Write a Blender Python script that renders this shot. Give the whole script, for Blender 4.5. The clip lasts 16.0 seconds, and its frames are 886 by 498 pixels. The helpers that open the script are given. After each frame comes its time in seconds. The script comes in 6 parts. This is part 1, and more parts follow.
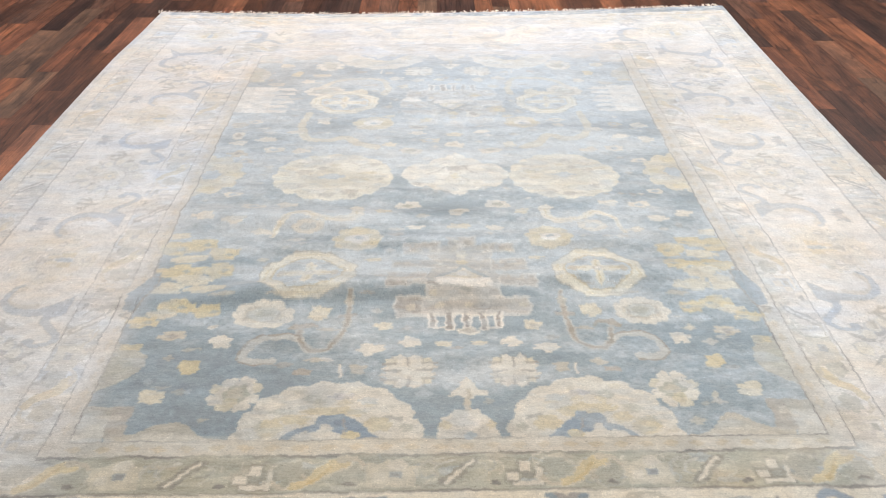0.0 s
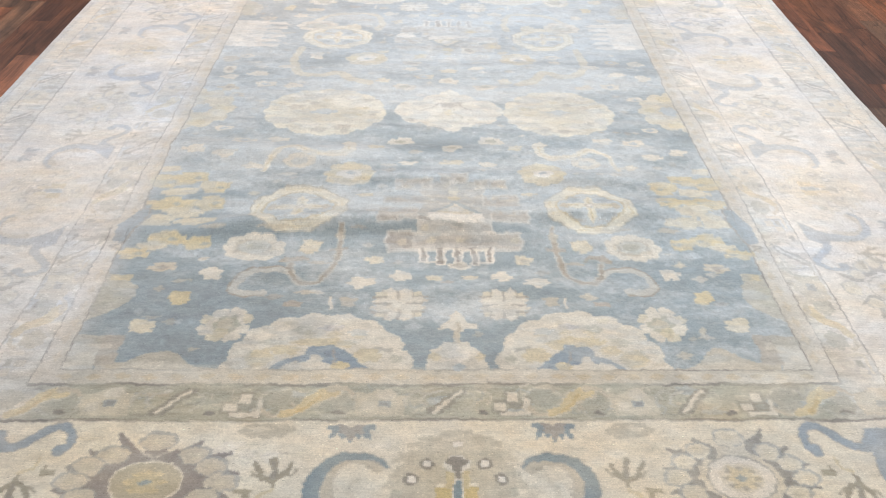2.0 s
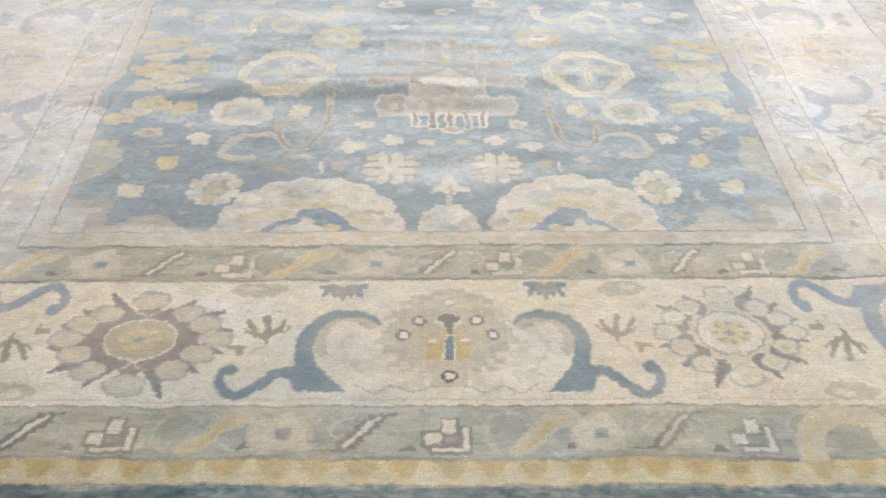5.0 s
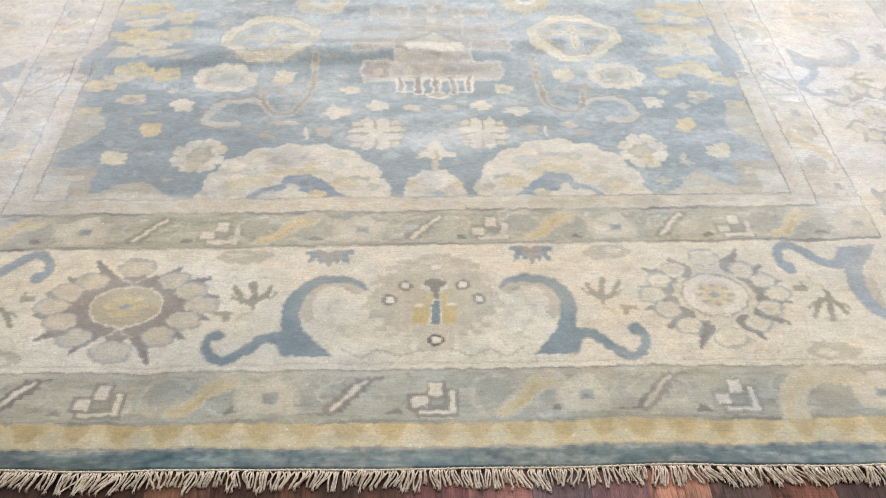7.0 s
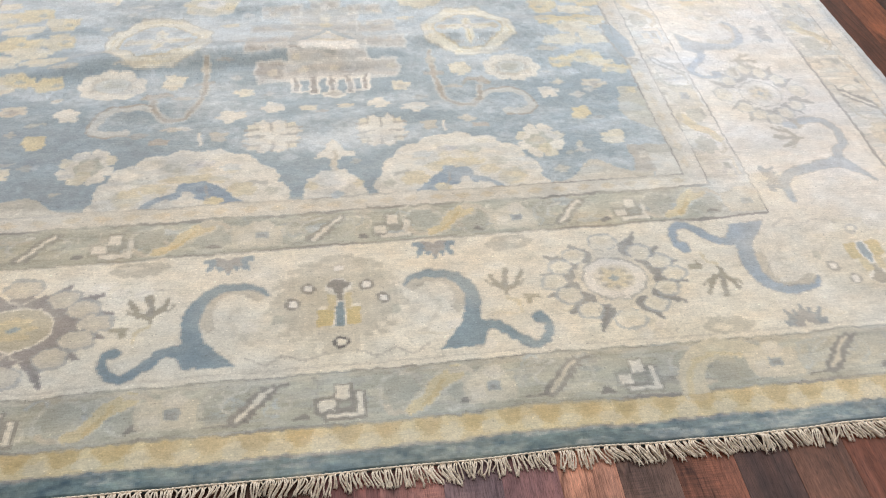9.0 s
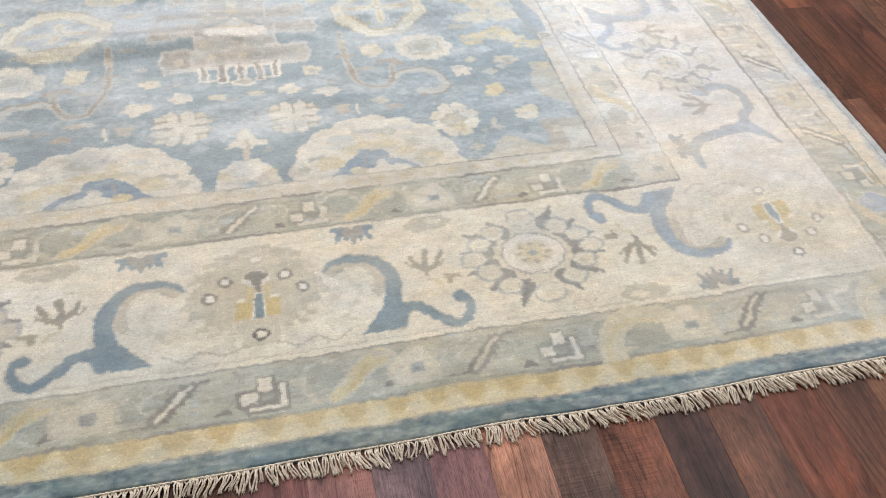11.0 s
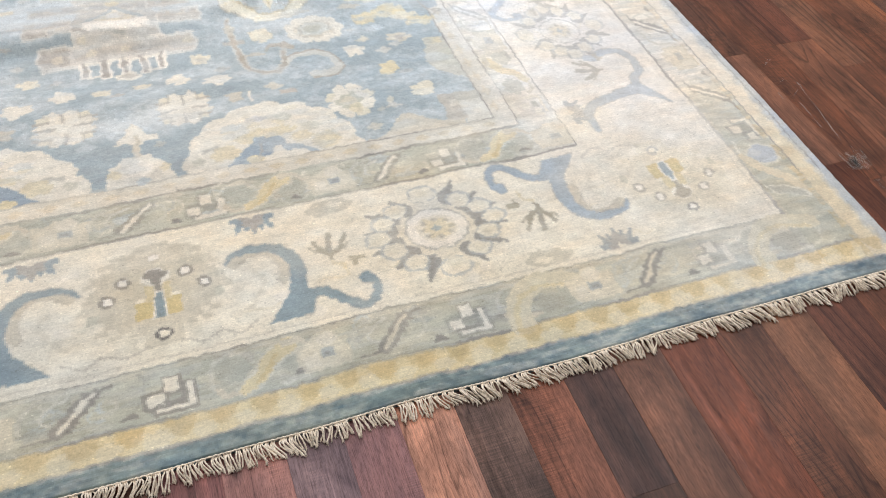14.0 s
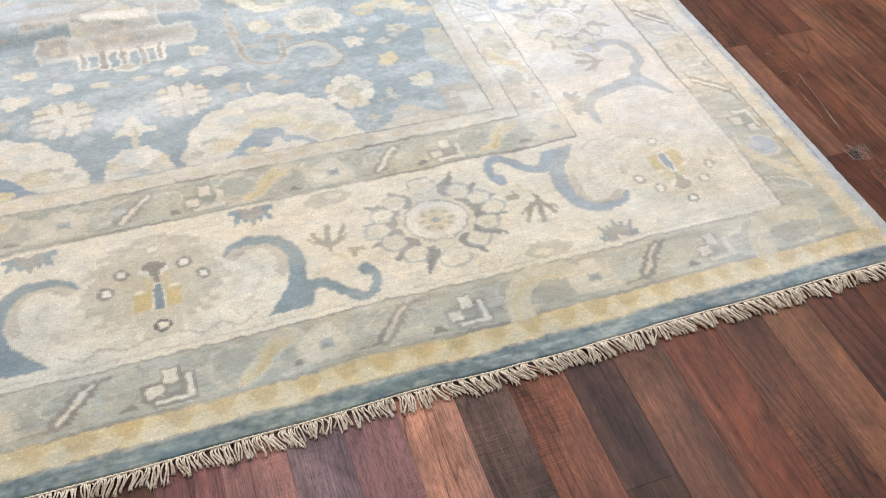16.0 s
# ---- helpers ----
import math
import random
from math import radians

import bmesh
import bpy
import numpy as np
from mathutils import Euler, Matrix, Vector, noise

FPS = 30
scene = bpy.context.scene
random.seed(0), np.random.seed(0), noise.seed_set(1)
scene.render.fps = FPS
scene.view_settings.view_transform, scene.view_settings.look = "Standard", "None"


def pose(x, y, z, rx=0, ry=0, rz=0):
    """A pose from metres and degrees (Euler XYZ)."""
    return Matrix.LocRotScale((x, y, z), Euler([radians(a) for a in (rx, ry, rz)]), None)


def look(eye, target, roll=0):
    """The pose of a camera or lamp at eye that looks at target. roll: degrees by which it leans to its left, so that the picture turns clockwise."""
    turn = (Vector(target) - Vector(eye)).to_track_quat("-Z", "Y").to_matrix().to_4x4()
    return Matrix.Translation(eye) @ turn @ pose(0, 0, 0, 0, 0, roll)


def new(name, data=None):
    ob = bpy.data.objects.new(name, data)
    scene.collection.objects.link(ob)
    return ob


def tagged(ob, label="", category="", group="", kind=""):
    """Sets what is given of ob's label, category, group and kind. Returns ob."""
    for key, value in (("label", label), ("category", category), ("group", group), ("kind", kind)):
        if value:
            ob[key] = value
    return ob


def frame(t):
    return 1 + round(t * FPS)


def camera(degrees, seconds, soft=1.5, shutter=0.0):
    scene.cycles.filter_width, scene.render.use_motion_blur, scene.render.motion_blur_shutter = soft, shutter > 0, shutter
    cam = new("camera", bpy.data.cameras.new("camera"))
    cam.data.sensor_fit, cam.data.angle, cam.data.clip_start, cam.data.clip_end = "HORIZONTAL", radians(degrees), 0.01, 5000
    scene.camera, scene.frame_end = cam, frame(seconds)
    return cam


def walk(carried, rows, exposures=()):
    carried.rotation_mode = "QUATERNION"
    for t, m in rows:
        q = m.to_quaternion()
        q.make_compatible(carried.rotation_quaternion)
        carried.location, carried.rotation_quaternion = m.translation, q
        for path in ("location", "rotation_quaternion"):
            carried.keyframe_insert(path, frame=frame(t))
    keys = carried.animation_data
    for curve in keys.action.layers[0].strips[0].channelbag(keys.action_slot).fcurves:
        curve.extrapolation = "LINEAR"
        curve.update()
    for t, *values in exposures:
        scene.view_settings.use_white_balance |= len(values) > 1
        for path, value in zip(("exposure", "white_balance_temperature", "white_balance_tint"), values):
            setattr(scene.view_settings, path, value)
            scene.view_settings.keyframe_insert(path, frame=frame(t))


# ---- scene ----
cam = camera(57.0, 16.0, soft=1.0)
PATH = [
    (0, (-0.056, -0.617, 1.343), (-0.031, 1.056, 0.248), 0.7),
    (0.5, (-0.053, -0.619, 1.336), (-0.029, 1.045, 0.226), 0.6),
    (1, (-0.055, -0.621, 1.332), (-0.029, 1.026, 0.198), 0.8),
    (1.5, (-0.05, -0.626, 1.323), (-0.018, 0.998, 0.156), 1.3),
    (2, (-0.048, -0.63, 1.315), (-0.008, 0.968, 0.113), 1.8),
    (2.5, (-0.045, -0.634, 1.305), (0.0, 0.938, 0.069), 2.1),
    (3, (-0.044, -0.637, 1.292), (0.002, 0.908, 0.023), 2.1),
    (3.5, (-0.039, -0.641, 1.284), (0.006, 0.868, -0.027), 1.9),
    (4, (-0.036, -0.646, 1.272), (0.011, 0.832, -0.075), 1.8),
    (6.5, (-0.029, -0.66, 1.244), (0.028, 0.712, -0.21), 2.1),
    (7, (-0.024, -0.662, 1.244), (0.048, 0.708, -0.211), 2.1),
    (7.5, (-0.016, -0.659, 1.248), (0.094, 0.712, -0.204), 2.5),
    (8, (-0.004, -0.659, 1.25), (0.16, 0.708, -0.2), 3.3),
    (8.5, (0.011, -0.659, 1.247), (0.222, 0.699, -0.206), 3.8),
    (9, (0.023, -0.657, 1.245), (0.277, 0.689, -0.212), 4.2),
    (11.5, (0.072, -0.663, 1.244), (0.506, 0.61, -0.236), 6.0),
    (12, (0.08, -0.667, 1.244), (0.552, 0.593, -0.235), 6.5),
    (12.5, (0.086, -0.669, 1.243), (0.593, 0.576, -0.238), 7.0),
    (13, (0.093, -0.67, 1.242), (0.627, 0.557, -0.244), 7.1),
    (13.5, (0.099, -0.674, 1.242), (0.651, 0.541, -0.247), 7.0),
    (14, (0.105, -0.675, 1.242), (0.668, 0.527, -0.253), 6.8),
    (14.5, (0.111, -0.679, 1.243), (0.692, 0.506, -0.26), 6.8),
    (15, (0.116, -0.681, 1.24), (0.707, 0.493, -0.268), 7.0),
    (15.5, (0.113, -0.678, 1.239), (0.695, 0.501, -0.268), 7.1),
    (16, (0.108, -0.675, 1.238), (0.666, 0.515, -0.27), 6.8),
]
walk(cam, [(t, look(eye, target, roll)) for t, eye, target, roll in PATH],
     [(0.0, -0.33, 6500, 10), (4.0, -0.34, 6500, 10), (6.5, -0.23, 6480, 10), (9.0, -0.24, 6450, 10), (11.5, -0.2, 6400, 10), (13.0, -0.08, 6390, 10), (16.0, -0.08, 6390, 10)])

# ---- light: a closed showroom with rows of ceiling lights ----
world = bpy.data.worlds.new("room_air")
scene.world = world
world.use_nodes = True
world.node_tree.nodes["Background"].inputs[0].default_value = (1.0, 0.97, 0.93, 1)
world.node_tree.nodes["Background"].inputs[1].default_value = 0.05
scene.view_settings.exposure = 0.0
CEILING = 2.9


def ceiling_lamp(x, y, watts, wide, deep, colour):
    data = bpy.data.lights.new("ceiling_lamp", "AREA")
    data.shape, data.size, data.size_y, data.energy, data.color = "RECTANGLE", wide, deep, watts, colour
    ob = new("ceiling_lamp", data)
    ob.location = (x, y, CEILING - 0.04)
    return ob


WARM, SOFT, NEUTRAL, COOL, ROSE = (1.0, 0.97, 0.9), (0.99, 0.983, 0.95), (0.957, 0.98, 0.983), (0.92, 0.955, 1.0), (0.97, 0.945, 0.985)
for lx, watts, far_watts, colour in ((-2.6, 20, 88, WARM), (0.0, 32, 122, SOFT), (2.6, 54, 106, NEUTRAL)):
    ceiling_lamp(lx, 0.9, watts, 0.6, 1.2, colour)
    ceiling_lamp(lx, 4.8, far_watts, 1.6, 1.0, COOL if lx > -1 else ROSE)


# ---- materials ----
def lin(r, g, b, k=0.88):
    """A reflectance from a colour as the eye sees it, 0 to 255."""
    out, mean = [], (r + 2 * g + b) / 4
    for c in (r, g, b):
        c = (0.84 * c + 0.16 * mean) / 255
        out.append(k * (c / 12.92 if c <= 0.04045 else ((c + 0.055) / 1.055) ** 2.4))
    return out


def material(name):
    m = bpy.data.materials.new(name)
    m.use_nodes = True
    nt = m.node_tree
    return m, nt, nt.nodes["Principled BSDF"]


def add(nt, kind, **inputs):
    n = nt.nodes.new(kind)
    for key, value in inputs.items():
        n.inputs[key.replace("_", " ")].default_value = value
    return n


def mix_rgb(nt, mode, factor, a, b):
    n = nt.nodes.new("ShaderNodeMix")
    n.data_type, n.blend_type = "RGBA", mode
    for slot, value in ((0, factor), (6, a), (7, b)):
        if hasattr(value, "links"):
            nt.links.new(value, n.inputs[slot])
        else:
            n.inputs[slot].default_value = value
    return n.outputs[2]


def ramp(nt, source, stops):
    n = nt.nodes.new("ShaderNodeValToRGB")
    while len(n.color_ramp.elements) < len(stops):
        n.color_ramp.elements.new(0.5)
    for e, (at, c) in zip(n.color_ramp.elements, stops):
        e.position, e.color = at, (*c, 1) if len(c) == 3 else c
    nt.links.new(source, n.inputs[0])
    return n.outputs[0]


def grey(v):
    return (v, v, v)


def wool_material():
    m, nt, b = material("knotted_wool")
    dye = nt.nodes.new("ShaderNodeVertexColor")
    dye.layer_name = "dye"
    coord = nt.nodes.new("ShaderNodeTexCoord")
    fine = add(nt, "ShaderNodeTexNoise", Scale=420.0, Detail=2.0, Roughness=0.6)
    nt.links.new(coord.outputs["Object"], fine.inputs["Vector"])
    rows = nt.nodes.new("ShaderNodeMapping")
    rows.inputs["Scale"].default_value = (24, 360, 1)
    nt.links.new(coord.outputs["Object"], rows.inputs["Vector"])
    weft = add(nt, "ShaderNodeTexNoise", Scale=1.0, Detail=3.0)
    nt.links.new(rows.outputs[0], weft.inputs["Vector"])
    col = mix_rgb(nt, "MULTIPLY", 1.0, dye.outputs["Color"], ramp(nt, fine.outputs["Fac"], [(0.28, grey(0.9)), (0.72, grey(1.08))]))
    col = mix_rgb(nt, "MULTIPLY", 1.0, col, ramp(nt, weft.outputs["Fac"], [(0.32, grey(0.92)), (0.5, grey(1.0)), (0.68, grey(1.05))]))
    nt.links.new(col, b.inputs["Base Color"])
    bump = add(nt, "ShaderNodeBump", Strength=0.16, Distance=0.0012)
    nt.links.new(fine.outputs["Fac"], bump.inputs["Height"])
    nt.links.new(bump.outputs[0], b.inputs["Normal"])
    b.inputs["Roughness"].default_value = 0.46
    b.inputs["Specular IOR Level"].default_value = 0.55
    b.inputs["Sheen Weight"].default_value = 0.6
    b.inputs["Sheen Roughness"].default_value = 0.4
    b.inputs["Sheen Tint"].default_value = (0.95, 0.95, 1.0, 1)
    return m


def plank_material():
    """Dark-stained wood: tone from the object's colour, grain along the board's length."""
    m, nt, b = material("stained_wood")
    info = nt.nodes.new("ShaderNodeObjectInfo")
    coord = nt.nodes.new("ShaderNodeTexCoord")
    shift = nt.nodes.new("ShaderNodeVectorMath")
    shift.operation = "MULTIPLY_ADD"
    shift.inputs[1].default_value = (37.0, 61.0, 13.0)
    nt.links.new(info.outputs["Random"], shift.inputs[0])
    nt.links.new(coord.outputs["Object"], shift.inputs[2])

    def stretched(sx, sy, **kw):
        mp = nt.nodes.new("ShaderNodeMapping")
        mp.inputs["Scale"].default_value = (sx, sy, 1)
        nt.links.new(shift.outputs[0], mp.inputs["Vector"])
        n = add(nt, "ShaderNodeTexNoise", **kw)
        nt.links.new(mp.outputs[0], n.inputs["Vector"])
        return n

    def contour(source, turns):
        times = nt.nodes.new("ShaderNodeMath")
        times.operation = "MULTIPLY"
        times.inputs[1].default_value = turns
        nt.links.new(source, times.inputs[0])
        part = nt.nodes.new("ShaderNodeMath")
        part.operation = "FRACT"
        nt.links.new(times.outputs[0], part.inputs[0])
        return part.outputs[0]

    figure = stretched(9.0, 0.9, Scale=1.0, Detail=2.5, Roughness=0.4, Distortion=0.5)
    streak = stretched(130, 2.2, Scale=1.0, Detail=6.0, Roughness=0.7, Distortion=0.2)
    hair = stretched(430, 4, Scale=1.0, Detail=4.0, Roughness=0.75)
    pores = stretched(760, 70, Scale=1.0, Detail=2.0, Roughness=0.6)
    zone = stretched(13, 1.1, Scale=1.0, Detail=3.0, Roughness=0.5, Distortion=1.0)
    blot = stretched(12, 6, Scale=1.0, Detail=4.0, Roughness=0.6, Distortion=0.6)
    saw = stretched(22, 420, Scale=1.0, Detail=2.0, Roughness=0.7)
    patch = stretched(7, 3, Scale=1.0, Detail=2.0)
    gate = stretched(6, 0.9, Scale=1.0, Detail=1.0)
    col = mix_rgb(nt, "MULTIPLY", 1.0, info.outputs["Color"], ramp(nt, zone.outputs["Fac"], [(0.34, (0.68, 0.67, 0.69)), (0.46, (0.9, 0.89, 0.9)), (0.52, (1.04, 1.02, 1.0)), (0.68, (1.42, 1.32, 1.22))]))
    ring = ramp(nt, contour(figure.outputs["Fac"], 11.0), [(0.0, (0.42, 0.39, 0.38)), (0.05, (0.62, 0.59, 0.58)), (0.16, (0.94, 0.92, 0.91)), (0.6, (1.14, 1.1, 1.06)), (0.95, (1.02, 1.0, 0.98)), (1.0, (0.56, 0.53, 0.52))])
    col = mix_rgb(nt, "MULTIPLY", ramp(nt, gate.outputs["Fac"], [(0.4, grey(0.25)), (0.54, grey(1.0))]), col, ring)
    col = mix_rgb(nt, "MULTIPLY", 0.42, col, ramp(nt, streak.outputs["Fac"], [(0.34, (0.6, 0.57, 0.55)), (0.47, grey(0.95)), (0.55, grey(1.04)), (0.68, (1.34, 1.28, 1.22))]))
    col = mix_rgb(nt, "MULTIPLY", 1.0, col, ramp(nt, blot.outputs["Fac"], [(0.32, (0.6, 0.6, 0.62)), (0.5, grey(1.0)), (0.7, (1.4, 1.32, 1.24))]))
    col = mix_rgb(nt, "MULTIPLY", 0.62, col, ramp(nt, pores.outputs["Fac"], [(0.36, (0.42, 0.4, 0.4)), (0.46, grey(0.94)), (0.58, grey(1.06)), (0.68, grey(1.36))]))
    col = mix_rgb(nt, "MULTIPLY", 0.75, col, ramp(nt, hair.outputs["Fac"], [(0.36, (0.58, 0.56, 0.56)), (0.48, grey(0.97)), (0.56, grey(1.05)), (0.68, (1.36, 1.32, 1.28))]))
    sawn = mix_rgb(nt, "MULTIPLY", 1.0, col, ramp(nt, saw.outputs["Fac"], [(0.38, grey(0.66)), (0.62, (1.5, 1.42, 1.3))]))
    col = mix_rgb(nt, "MIX", ramp(nt, patch.outputs["Fac"], [(0.52, grey(0.0)), (0.66, grey(0.65))]), col, sawn)
    geo = nt.nodes.new("ShaderNodeNewGeometry")
    lone = nt.nodes.new("ShaderNodeMath")
    lone.operation = "SUBTRACT"
    lone.inputs[0].default_value = 1.0
    nt.links.new(info.outputs["Alpha"], lone.inputs[1])
    each = ramp(nt, geo.outputs["Random Per Island"], [(0.0, (0.6, 0.62, 0.66)), (0.5, grey(1.0)), (0.9, (1.5, 1.42, 1.36)), (1.0, (2.0, 1.9, 1.8))])
    col = mix_rgb(nt, "MULTIPLY", lone.outputs[0], col, each)
    nt.links.new(col, b.inputs["Base Color"])
    nt.links.new(ramp(nt, streak.outputs["Fac"], [(0.3, grey(0.5)), (0.8, grey(0.36))]), b.inputs["Roughness"])
    bump = add(nt, "ShaderNodeBump", Strength=0.25, Distance=0.0006)
    nt.links.new(pores.outputs["Fac"], bump.inputs["Height"])
    nt.links.new(bump.outputs[0], b.inputs["Normal"])
    b.inputs["Specular IOR Level"].default_value = 0.2
    return m


def plain_material(name, colour, rough=0.8, vary=0.12, scale=30.0):
    m, nt, b = material(name)
    coord = nt.nodes.new("ShaderNodeTexCoord")
    n = add(nt, "ShaderNodeTexNoise", Scale=scale, Detail=4.0)
    nt.links.new(coord.outputs["Object"], n.inputs["Vector"])
    lo, hi = [tuple(c * k for c in colour) for k in (1 - vary, 1 + vary)]
    nt.links.new(ramp(nt, n.outputs["Fac"], [(0.3, lo), (0.7, hi)]), b.inputs["Base Color"])
    b.inputs["Roughness"].default_value = rough
    return m


WOOL = wool_material()
WOOD = plank_material()
COTTON = plain_material("cotton_cord", (0.9, 0.79, 0.66), 0.9, 0.28, 240.0)
PLASTER = plain_material("wall_paint", (0.72, 0.7, 0.66), 0.85, 0.04, 3.0)
TILE = plain_material("ceiling_paint", (0.8, 0.79, 0.76), 0.9, 0.03, 3.0)
GAP = plain_material("floor_joint", (0.02, 0.014, 0.011), 0.9)
FILM, film_nt, film_b = material("clear_film")
film_b.inputs["Base Color"].default_value = (0.5, 0.45, 0.42, 1)
film_b.inputs["Roughness"].default_value = 0.22
film_b.inputs["Alpha"].default_value = 0.15
SHEET, sheet_nt, sheet_b = material("clear_film_sheet")
sheet_b.inputs["Base Color"].default_value = (0.5, 0.45, 0.42, 1)
sheet_b.inputs["Roughness"].default_value = 0.14
sheet_b.inputs["Alpha"].default_value = 0.045


# ---- the room ----
def mesh_object(name, bm, mat, parent=None, label=""):
    me = bpy.data.meshes.new(name)
    bm.to_mesh(me)
    bm.free()
    me.materials.append(mat)
    ob = new(name, me)
    if parent:
        ob.parent = parent
    if label:
        ob["label"] = label
    return ob


def block(bm, x0, x1, y0, y1, z0, z1):
    made = bmesh.ops.create_cube(bm, size=1)["verts"]
    for v in made:
        v.co = ((x0 + x1) / 2 + v.co.x * (x1 - x0), (y0 + y1) / 2 + v.co.y * (y1 - y0), (z0 + z1) / 2 + v.co.z * (z1 - z0))
    return made


X0, X1, Y0, Y1 = -5.0, 5.0, -4.0, 11.0
for name, box in (("wall_west", (X0 - 0.15, X0, Y0, Y1, 0, CEILING)), ("wall_east", (X1, X1 + 0.15, Y0, Y1, 0, CEILING)),
                  ("wall_south", (X0 - 0.15, X1 + 0.15, Y0 - 0.15, Y0, 0, CEILING)), ("wall_north", (X0 - 0.15, X1 + 0.15, Y1, Y1 + 0.15, 0, CEILING))):
    bm = bmesh.new()
    block(bm, *box)
    tagged(mesh_object(name, bm, PLASTER), "plain off-white painted showroom wall", "wall", kind="structure")
bm = bmesh.new()
block(bm, X0 - 0.15, X1 + 0.15, Y0 - 0.15, Y1 + 0.15, CEILING, CEILING + 0.15)
tagged(mesh_object("ceiling", bm, TILE), "plain white painted showroom ceiling", "ceiling", kind="structure")


# ---- the rug: a grid of knots, dyed by motif ----
KNOT = 0.0032
NX = 953
HALF = (NX - 1) * KNOT / 2
KX = np.linspace(-HALF, HALF, NX)
KY = np.concatenate([np.arange(0, 1.05, 0.0026), np.arange(1.052, 3.774, 0.005)])
NY, LONG = len(KY), float(KY[-1])
MID = 1.868
FIELD, STRIPE, INNER, MAIN, OUTER, GOLD = (0.657, 0.612, 0.51, 0.195, 0.089, 0.039)
SIDE_FIELD, SIDE_STRIPE, SIDE_INNER, SIDE_MAIN, SIDE_OUTER, SIDE_GOLD = (0.83, 0.88, 0.985, 1.333, 1.45, 1.5)
rng = np.random.default_rng(7)


def value_noise(x, y, seed):
    """Smooth noise from 0 to 1 over arrays of places, in cells of one unit."""
    table = np.random.default_rng(seed).random((256, 256))
    xi, yi = np.floor(x).astype(int), np.floor(y).astype(int)
    fx, fy = x - xi, y - yi
    fx, fy = fx * fx * (3 - 2 * fx), fy * fy * (3 - 2 * fy)
    a, b = table[yi % 256, xi % 256], table[yi % 256, (xi + 1) % 256]
    c, d = table[(yi + 1) % 256, xi % 256], table[(yi + 1) % 256, (xi + 1) % 256]
    return (a * (1 - fx) + b * fx) * (1 - fy) + (c * (1 - fx) + d * fx) * fy


def cloudy(x, y, seed, octaves=3):
    out, size = 0.0, 1.0
    for n in range(octaves):
        out = out + size * (value_noise(x * 2**n, y * 2**n, seed + n) - 0.5)
        size *= 0.5
    return out


# two samples to a knot each way
SX = (KX[:, None] + np.array((-0.25, 0.25)) * KNOT).ravel()
SY = (KY[:, None] + np.array((-0.25, 0.25)) * np.gradient(KY)[:, None]).ravel()
XX, YY = np.meshgrid(SX.astype(np.float32), SY.astype(np.float32))
# the weaver's drift: the left half is a little wider, and the wefts rise towards the right and the far end
DRIFT_X = (-1.523, -1.446, -1.34, -1.002, -0.897, -0.848, 0.016, 0.815, 0.868, 0.968, 1.322, 1.444, 1.523)
DRIFT_U = (-1.523, -1.45, -1.333, -0.985, -0.88, -0.83, 0.0, 0.83, 0.88, 0.985, 1.333, 1.45, 1.523)
RISE = np.interp(YY, (0, 0.15, 0.5, 0.65, 3.1, 3.6), (0, 0.006, 0.018, 0.0185, 0.034, 0)) * np.clip(XX, -1, 1)
UU = (np.interp(XX, DRIFT_X, DRIFT_U) + 0.0045 * cloudy(XX * 10, YY * 10, 11, 3) + 0.0042 * cloudy(XX * 85, YY * 130, 13, 2)).astype(np.float32)
VV = (YY - RISE + 0.006 * cloudy(XX * 10, YY * 10, 21, 3) + 0.0036 * cloudy(XX * 85, YY * 130, 23, 2)).astype(np.float32)
FIELD_ZONE = ((np.abs(XX) < 0.8) & (YY > 0.68) & (YY < 3.06)).astype(np.float32)
UU += (FIELD_ZONE * (0.007 * cloudy(XX * 20, YY * 26, 15, 2) + 0.0055 * cloudy(XX * 48, YY * 60, 25, 1))).astype(np.float32)
VV += (FIELD_ZONE * (0.006 * cloudy(XX * 22, YY * 24, 19, 2) + 0.006 * cloudy(XX * 40, YY * 70, 29, 1))).astype(np.float32)
UU += (0.0032 * cloudy(XX * 70, YY * 80, 13, 2)).astype(np.float32)
VV += (0.004 * cloudy(XX * 80, YY * 70, 17, 2)).astype(np.float32)
CELL = 0.0036
UU, VV = np.round(UU / CELL) * CELL, np.round(VV / CELL) * CELL
DYE = np.zeros((*XX.shape, 3), np.float32)
PART = np.zeros(XX.shape, np.int16)
PARTS = []  # (name, index of the band it lies in)


def band_part(name):
    PARTS.append((name, None))
    return len(PARTS) - 1


CREAM, PALE, WHITE = lin(237, 227, 205), lin(228, 220, 203), lin(240, 233, 221)
BLUE, DEEP, SKY = lin(153, 168, 175), lin(134, 154, 162), lin(186, 196, 201)
STONE, ASH, DUSK = lin(188, 185, 165), lin(160, 155, 146), lin(138, 133, 126)
TAUPE, SAND, OLIVE = lin(182, 171, 155), lin(209, 198, 175), lin(168, 158, 132)
YELLOW, OCHRE, TEAL = lin(220, 203, 158), lin(208, 178, 114), lin(106, 130, 130)
BUTTER = lin(224, 214, 188)


